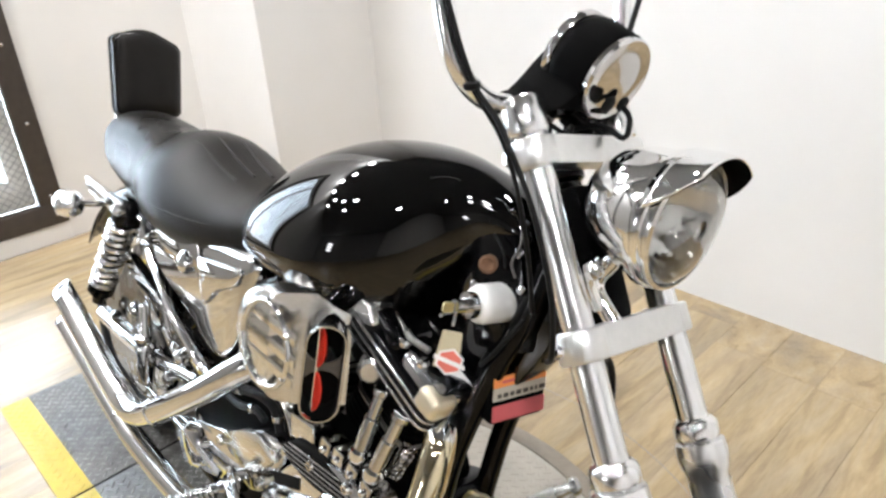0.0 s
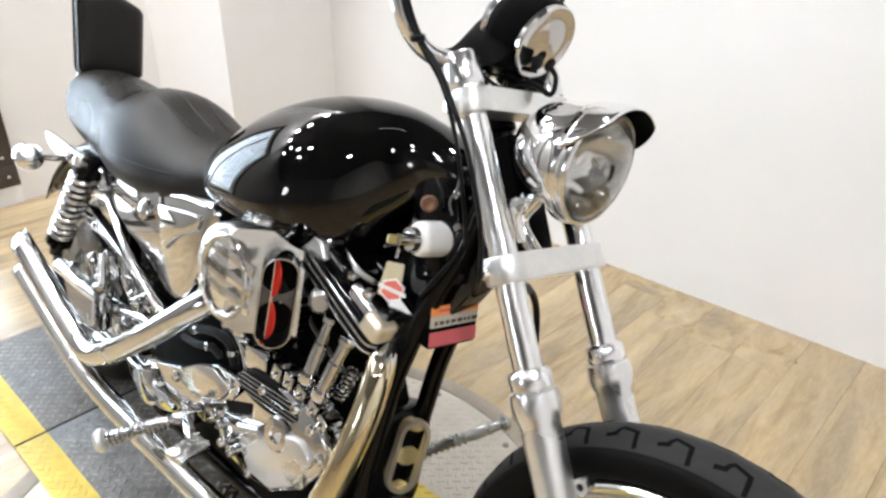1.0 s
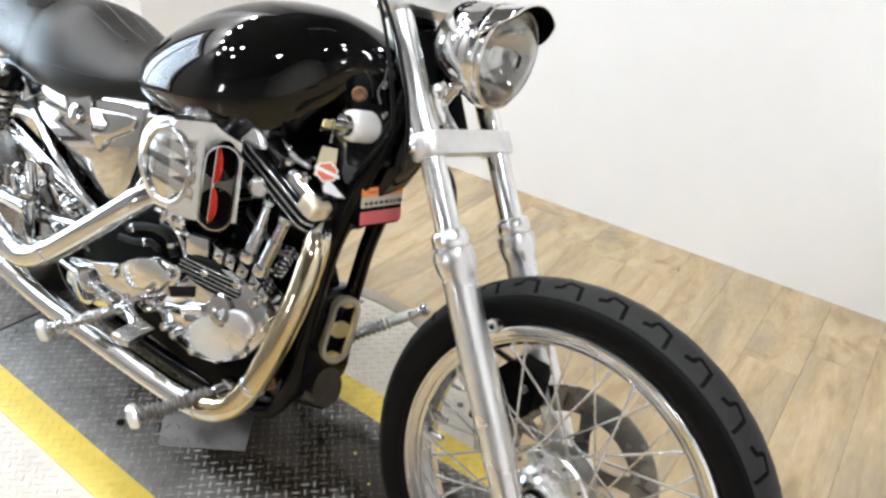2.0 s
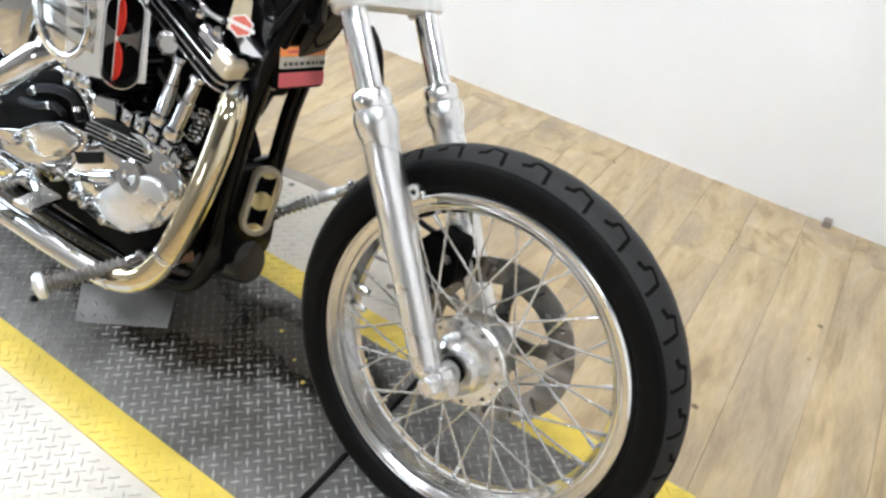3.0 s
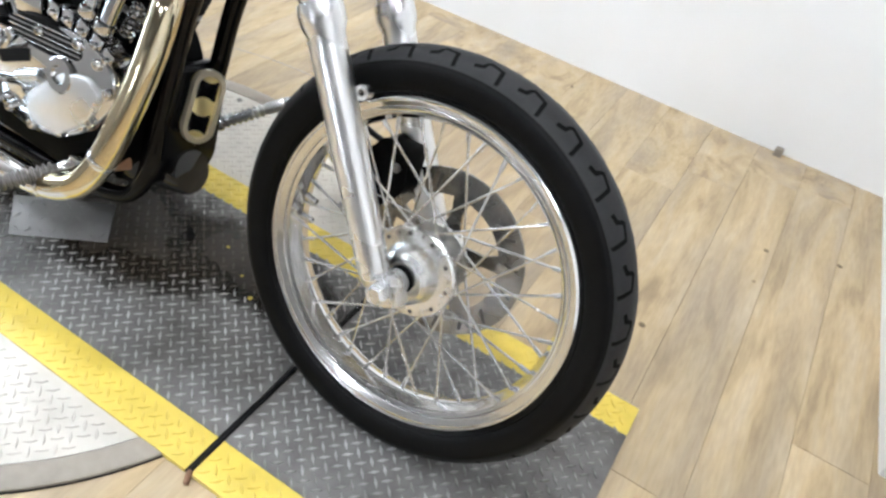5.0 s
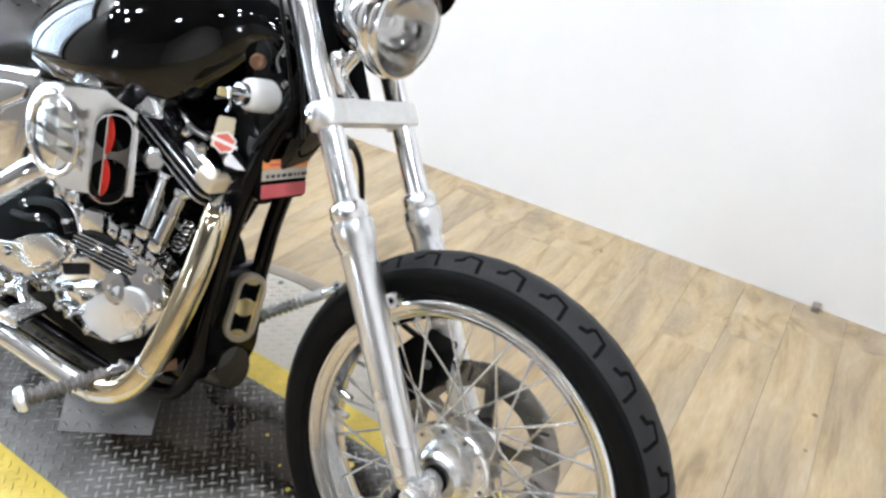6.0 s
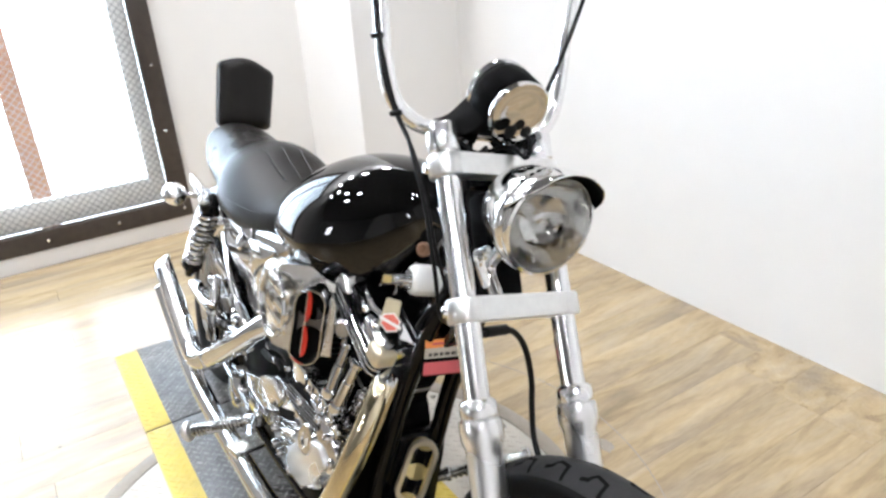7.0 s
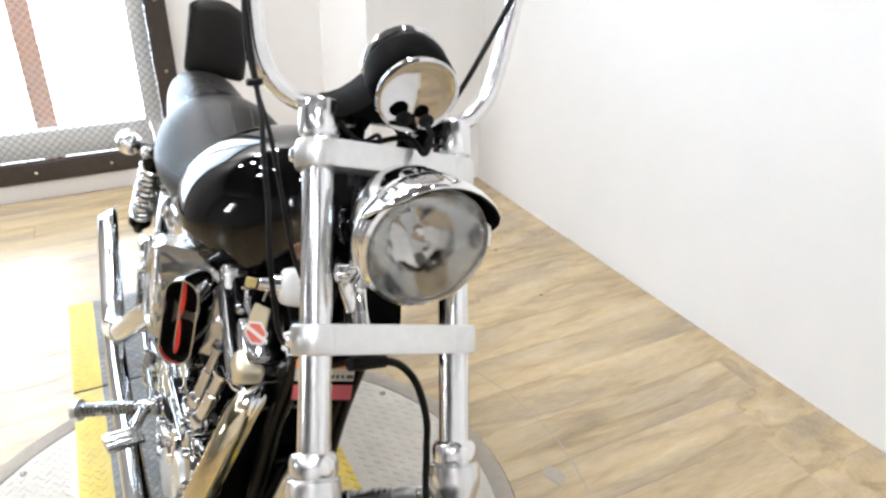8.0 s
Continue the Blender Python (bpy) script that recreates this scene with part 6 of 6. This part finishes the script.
    bm = bmesh.new()
    slab(bm, rounded([(-0.60, 0.20), (-0.51, 0.225), (-0.488, 0.275), (-0.488, 0.42), (-0.50, 0.46), (-0.56, 0.44)], 0.02, 4), (0, 0.07, 0), (1, 0, 0), (0, 0, 1), (0, -1, 0), 0.135, 0.012)
    part("front_engine_mount", bm, FRAME_BLACK, bike, "black front engine mount")


def build_frame(bike):
    for side in (-1, 1):
        bm = bmesh.new()
        pts = [(-0.395, side * 0.028, 0.86), (-0.412, side * 0.040, 0.77), (-0.440, side * 0.046, 0.695), (-0.478, side * 0.05, 0.563), (-0.494, side * 0.052, 0.454), (-0.512, side * 0.055, 0.300), (-0.532, side * 0.06, 0.215), (-0.60, side * 0.075, 0.180), (-0.85, side * 0.095, 0.176), (-1.15, side * 0.10, 0.185), (-1.27, side * 0.10, 0.24), (-1.33, side * 0.10, 0.40), (-1.38, side * 0.10, 0.58)]
        tube(bm, pts, 0.0165, 16, 6)
        part("downtube", bm, FRAME_BLACK, bike, "glossy black frame tube")
        bm = bmesh.new()
        tube(bm, [(-1.05, side * 0.075, 0.69), (-1.30, side * 0.095, 0.635), (-1.52, side * 0.11, 0.615), (-1.68, side * 0.11, 0.63)], 0.014, 12, 5)
        part("seat_rail", bm, FRAME_BLACK, bike)
    bm = bmesh.new()
    tube(bm, [(-0.40, 0, 0.90), (-0.60, 0, 0.83), (-0.9, 0, 0.73), (-1.1, 0, 0.68)], 0.028, 16, 5)
    part("backbone", bm, FRAME_BLACK, bike)
    bm = bmesh.new()
    lathe(bm, [(0.026, -0.235), (0.036, -0.23), (0.036, -0.20), (0.030, -0.195), (0.030, -0.045), (0.036, -0.04), (0.036, -0.012), (0.026, -0.01)], on_fork(0, 0, -0.045) , RAKE, 28)
    part("steering_head", bm, FRAME_BLACK, bike, "glossy black steering head")
    bm = bmesh.new()
    slab(bm, rounded([(-0.50, 0.87), (-0.37, 0.86), (-0.355, 0.80), (-0.385, 0.725), (-0.425, 0.66), (-0.475, 0.66), (-0.485, 0.76)], 0.025, 5), (0, 0.026, 0), (1, 0, 0), (0, 0, 1), (0, -1, 0), 0.052, 0.006)
    part("neck_gusset", bm, BLACK, bike, "glossy black steering neck gusset")
    bm = bmesh.new()
    box(bm, (-0.460, 0.0, 0.795), (0.095, 0.10, 0.16), 0.016, Matrix.Rotation(radians(-14), 4, "Y"))
    neck = part("coil_cover", bm, FRAME_BLACK, bike, "black coil cover behind the steering head")
    for pts, mat in ((((-0.432, -0.050, 0.888), (-0.424, -0.060, 0.872), (-0.428, -0.066, 0.850), (-0.420, -0.064, 0.832)), DARK_STEEL), (((-0.47, -0.058, 0.875), (-0.445, -0.066, 0.860), (-0.438, -0.064, 0.838)), CABLE)):
        bm = bmesh.new()
        tube(bm, pts, 0.0016, 8, 5)
        part("neck_wire", bm, mat, neck, "thin wire on the neck")
    for x, y, z in ((-0.426, -0.055, 0.862), (-0.417, -0.050, 0.815), (-0.49, -0.06, 0.80)):
        bm = bmesh.new()
        lathe(bm, [(0.006, 0), (0.0064, 0.003), (0.0035, 0.006)], (x, y, z), (0.4, -0.9, 0), 10)
        part("neck_screw", bm, CHROME, neck)
    # black box with stickers between the downtubes
    n = Vector((0.955, -0.28, 0.10)).normalized()
    u = Vector((0.28, 0.955, 0.06)).normalized()
    v = n.cross(u)
    v = v if v.z > 0 else -v
    u = v.cross(n)
    u = u if u.y > 0 else -u
    o = Vector((-0.414, -0.017, 0.655))
    bm = bmesh.new()
    slab(bm, rounded([(-0.042, -0.036), (0.044, -0.030), (0.046, 0.044), (-0.042, 0.038)], 0.006, 4), o - n * 0.046, u, v, n, 0.044, 0.006)
    boxed = part("regulator_box", bm, SATIN, bike, "black box with orange, grey and red stickers")
    lift = lambda q, h: h + 0.07 * q
    for mat, lo, hi, lab in ((ORANGE, 0.021, 0.036, "orange sticker strip"), (LABEL, 0.002, 0.0205, "pale grey sticker with a dark line of print"), (LABEL_RED, -0.028, -0.005, "faded red sticker")):
        bm = bmesh.new()
        slab(bm, rounded([(-0.041, lift(-0.041, lo)), (0.043, lift(0.043, lo)), (0.043, lift(0.043, hi)), (-0.041, lift(-0.041, hi))], 0.002, 2), o - n * 0.002, u, v, n, 0.0012)
        part("warning_sticker", bm, mat, boxed, lab)
    rnd = random.Random(3)
    q = -0.034
    while q < 0.034:
        w = rnd.uniform(0.004, 0.011)
        bm = bmesh.new()
        slab(bm, [(q, lift(q, 0.006)), (q + w, lift(q + w, 0.006)), (q + w, lift(q + w, 0.012)), (q, lift(q, 0.012))], o - n * 0.0006, u, v, n, 0.0004)
        part("print_bar", bm, INK, boxed)
        q += w + 0.003
    bm = bmesh.new()
    slab(bm, [(-0.028, 0.0245), (0.030, 0.0285), (0.030, 0.0325), (-0.028, 0.0285)], o - n * 0.0006, u, v, n, 0.0004)
    part("print_bar", bm, LABEL_RED, boxed)
    # oval chrome cover low on the downtubes
    n = Vector((0.93, -0.33, 0.16)).normalized()
    long = Vector((0.30, 0.10, 0.95))
    long = (long - n * long.dot(n)).normalized()
    u = long.cross(n)
    u = u if u.y > 0 else -u
    o = Vector((-0.466, -0.002, 0.392))
    bm = bmesh.new()
    slab(bm, stadium(0.050, 0.120), o - n * 0.03, u, long, n, 0.03, 0.004)
    oval = part("horn_cover", bm, GOLD, bike, "oval cover with straw-gold face and chrome rim")
    bm = bmesh.new()
    ring_slab(bm, stadium(0.060, 0.132), stadium(0.042, 0.111), o - n * 0.004, u, long, n, 0.012)
    part("oval_rim", bm, STRAW, oval, "pale straw-tinted rim")
    for q in (-0.030, 0.030):
        bm = bmesh.new()
        slab(bm, rounded([(-0.018, q - 0.019), (-0.006, q - 0.013), (0.006, q - 0.013), (0.018, q - 0.019), (0.018, q + 0.019), (0.006, q + 0.013), (-0.006, q + 0.013), (-0.018, q + 0.019)], 0.004, 3), o - n * 0.001, u, long, n, 0.003, 0.001)
        part("cover_emblem", bm, FRAME_BLACK, oval, "dark waisted figure")


def build_controls(bike):
    def peg(base, tip, label, seg=13, mat=PEG):
        base, tip = Vector(base), Vector(tip)
        d = (tip - base).normalized()
        L = (tip - base).length
        bm = bmesh.new()
        prof = [(0.008, 0)]
        for k in range(seg):
            h = 0.012 + (L - 0.03) * k / seg
            s = (L - 0.03) / seg
            prof += [(0.0105, h), (0.0148, h + s * 0.15), (0.0148, h + s * 0.5), (0.0105, h + s * 0.68)]
        prof += [(0.012, L - 0.016)]
        lathe(bm, prof, base, d, 20)
        ob = part("foot_peg", bm, mat, bike, label)
        bm = bmesh.new()
        lathe(bm, [(0.012, L - 0.017), (0.0225, L - 0.014), (0.0235, L - 0.006), (0.019, L + 0.001), (0.006, L + 0.004)], base, d, 24)
        part("end_cap", bm, SATIN_ALU, ob, "round chrome end cap")
        bm = bmesh.new()
        lathe(bm, [(0.009, -0.03), (0.014, -0.026), (0.014, -0.004), (0.011, 0.004)], base, d, 14)
        box(bm, base - d * 0.03, (0.03, 0.028, 0.03), 0.006)
        part("clevis", bm, CHROME, ob)
        return ob

    peg((-0.895, -0.185, 0.288), (-0.968, -0.302, 0.234), "grooved chrome rider foot peg")
    front = peg((-0.590, -0.172, 0.249), (-0.655, -0.299, 0.205), "dark grooved highway peg on a rusty mount", mat=DARK_STEEL)
    bm = bmesh.new()
    rod(bm, (-0.535, -0.08, 0.268), (-0.580, -0.155, 0.254), 0.013, 14, 0.002)
    part("peg_mount", bm, RUST, front, "rusty steel mount")
    a, b = Vector((-0.600, 0.080, 0.262)), Vector((-0.466, 0.288, 0.374))
    d, L = (b - a).normalized(), (b - a).length
    bm = bmesh.new()
    prof = [(0.012, 0), (0.0135, 0.006), (0.0135, L * 0.30), (0.0165, L * 0.31), (0.0165, L * 0.34)]
    for k in range(7):
        h = L * (0.36 + 0.045 * k)
        prof += [(0.0105, h), (0.0142, h + 0.003), (0.0142, h + 0.007), (0.0105, h + 0.009)]
    prof += [(0.0115, L * 0.69), (0.0125, L * 0.70), (0.0125, L * 0.86), (0.0105, L * 0.88), (0.0105, L * 0.93), (0.017, L * 0.935), (0.0185, L * 0.97), (0.013, L), (0.004, L + 0.002)]
    lathe(bm, prof, a, d, 20)
    part("highway_peg", bm, PEG, bike, "chrome highway peg arm with a short ribbed grip")
    # brake pedal and linkage
    bm = bmesh.new()
    tube(bm, [(-0.93, -0.155, 0.275), (-0.875, -0.180, 0.298), (-0.82, -0.200, 0.305), (-0.785, -0.212, 0.296)], 0.011, 12, 6)
    pedal = part("brake_pedal", bm, CHROME, bike, "chrome brake pedal arm")
    bm = bmesh.new()
    box(bm, (-0.776, -0.226, 0.300), (0.042, 0.068, 0.013), 0.004, pose(0, 0, 0, 8, 6, 14))
    part("pedal_pad", bm, POLISHED, pedal, "ribbed silver pedal pad")
    for k in range(3):
        bm = bmesh.new()
        box(bm, (-0.790 + 0.014 * k, -0.226, 0.3085 - 0.0015 * k), (0.005, 0.062, 0.005), 0.0015, pose(0, 0, 0, 8, 6, 14))
        part("pad_rib", bm, POLISHED, pedal)
    bm = bmesh.new()
    rod(bm, (-0.95, -0.16, 0.275), (-1.32, -0.15, 0.285), 0.006, 10)
    part("brake_rod", bm, CHROME, bike, "thin chrome brake rod")
    # stand: hidden side, holds the lean
    bm = bmesh.new()
    tube(bm, [(-0.86, 0.10, 0.20), (-0.88, 0.19, 0.13), (-0.90, 0.262, 0.092)], 0.012, 12, 5)
    box(bm, (-0.905, 0.268, 0.086), (0.06, 0.03, 0.010), 0.003, pose(0, 0, 0, 16, 0, 0))
    part("side_stand", bm, CHROME, bike, "chrome side stand")
    # ignition switch with key and hanging tag
    a, d = Vector((-0.456, -0.092, 0.787)), Vector((0.18, 0.98, 0.0)).normalized()
    bm = bmesh.new()
    lathe(bm, [(0.010, -0.001), (0.021, 0.0), (0.0245, 0.004), (0.0265, 0.012), (0.0265, 0.05), (0.0245, 0.066), (0.018, 0.074), (0.004, 0.077)], a, d, 32)
    lock = part("ignition_switch", bm, WHITE, bike, "white enamelled ignition switch housing")
    bm = bmesh.new()
    lathe(bm, [(0.017, -0.012), (0.018, -0.002), (0.014, 0.002)], a, d, 24)
    lathe(bm, [(0.009, -0.03), (0.010, -0.010)], a, d, 18)
    part("key_barrel", bm, CHROME, lock, "chrome key barrel")
    bm = bmesh.new()
    slab(bm, rounded([(-0.009, -0.006), (0.006, -0.007), (0.007, 0.006), (-0.008, 0.007)], 0.003, 4), a - d * 0.038 + Vector((-0.002, 0, 0.0)), (0.3, 0.95, 0), (0, 0, 1), (0.95, -0.3, 0), 0.003)
    part("key", bm, GOLD, lock, "flat metal key")
    n = Vector((0.62, -0.77, 0.12)).normalized()
    u = Vector((0.77, 0.62, 0)).normalized()
    v = n.cross(u)
    v = v if v.z > 0 else -v
    o = Vector((-0.472, -0.108, 0.722))
    bm = bmesh.new()
    slab(bm, rounded([(-0.018, -0.026), (0.016, -0.028), (0.014, 0.024), (-0.012, 0.024)], 0.003, 3), o, u, v, n, 0.003)
    part("key_tag", bm, CARD, lock, "cream key tag with red and white badge")
    turn = lambda q: [(0.003 + q * math.cos(radians(20 + 60 * k)), -0.016 + q * 0.95 * math.sin(radians(20 + 60 * k))) for k in range(6)]
    bm = bmesh.new()
    slab(bm, turn(0.0195), o + n * 0.003, u, v, n, 0.0012)
    part("tag_badge", bm, WHITE, lock, "white badge on the tag")
    bm = bmesh.new()
    slab(bm, turn(0.0165), o + n * 0.0042, u, v, n, 0.0005)
    part("badge_field", bm, TAG_RED, lock)
    bm = bmesh.new()
    slab(bm, [(-0.018, -0.014), (0.024, -0.024), (0.024, -0.018), (-0.018, -0.008)], o + n * 0.0047, u, v, n, 0.0004)
    part("badge_bar", bm, WHITE, lock)
    bm = bmesh.new()
    tube(bm, [a - d * 0.05 + Vector((0, 0, -0.010)), o + v * 0.05 + n * 0.004, o + v * 0.032 + n * 0.002], 0.0022, 8, 5)
    part("key_ring", bm, CHROME, lock)
    # coil and wires under the tank
    bm = bmesh.new()
    tube(bm, [(-0.61, -0.085, 0.725), (-0.582, -0.1, 0.723), (-0.547, -0.105, 0.706), (-0.515, -0.1, 0.699)], 0.0046, 10, 6)
    part("spark_plug_lead", bm, ROTOR, bike, "grey spark plug lead")
    for pts in (((-0.40, -0.045, 0.79), (-0.42, -0.075, 0.735), (-0.45, -0.065, 0.70), (-0.47, -0.03, 0.70)), ((-0.60, -0.10, 0.735), (-0.64, -0.12, 0.728), (-0.69, -0.11, 0.738))):
        bm = bmesh.new()
        tube(bm, pts, 0.0034, 10, 6)
        part("wire", bm, CABLE, bike)


def build_bike():
    bike = thing("motorcycle", "black and chrome V-twin cruiser motorcycle leaning on its stand", "motorcycle", pose(-0.0045, -0.064, 0.004, -15.7, -0.55, -1.2))
    build_front_wheel(bike)
    build_fork(bike)
    build_caliper(bike)
    build_headlight(bike)
    build_gauge(bike)
    build_bars(bike)
    build_tank(bike)
    build_seat(bike)
    build_rear(bike)
    build_oil_tank(bike)
    build_exhaust(bike)
    build_air_cleaner(bike)
    build_engine(bike)
    build_frame(bike)
    build_controls(bike)
    return bike


def build_wedge():
    """A folded piece of bare tread plate on the strip, under the engine."""
    bm = bmesh.new()
    corners = [Vector(p) for p in ((-0.826, -0.160, 0.003), (-0.668, -0.052, 0.003), (-0.700, 0.005, 0.052), (-0.866, -0.105, 0.052))]
    nrm = (corners[1] - corners[0]).cross(corners[3] - corners[0]).normalized()
    loft(bm, [[p - nrm * 0.004 for p in corners], corners])
    plate = part("floor_plate", bm, WEDGE, None, "sloped bare tread plate block under the engine")
    tagged(plate, category="metal plate")
    a, b, c, d = corners
    for i in range(8):
        for j in range(3):
            f, g = (i + 0.5) / 8, (j + 0.5) / 3
            o = a + (b - a) * f + (d - a) * g
            e = ((b - a).normalized() + (d - a).normalized() * (1 if (i + j) % 2 else -1)).normalized()
            h = nrm.cross(e)
            bm = bmesh.new()
            loft(bm, [[o + e * 0.009, o + h * 0.003, o - e * 0.009, o - h * 0.003], [o + e * 0.006 + nrm * 0.0016, o + h * 0.0014 + nrm * 0.0016, o - e * 0.006 + nrm * 0.0016, o - h * 0.0014 + nrm * 0.0016]])
            part("tread_lug", bm, WEDGE, plate, smooth=False)
    return plate


floor = build_room()
build_window()
build_lamps()
build_turntable()
build_bike()
build_wedge()
build_stain_shade()
build_litter()
build_planks(floor)
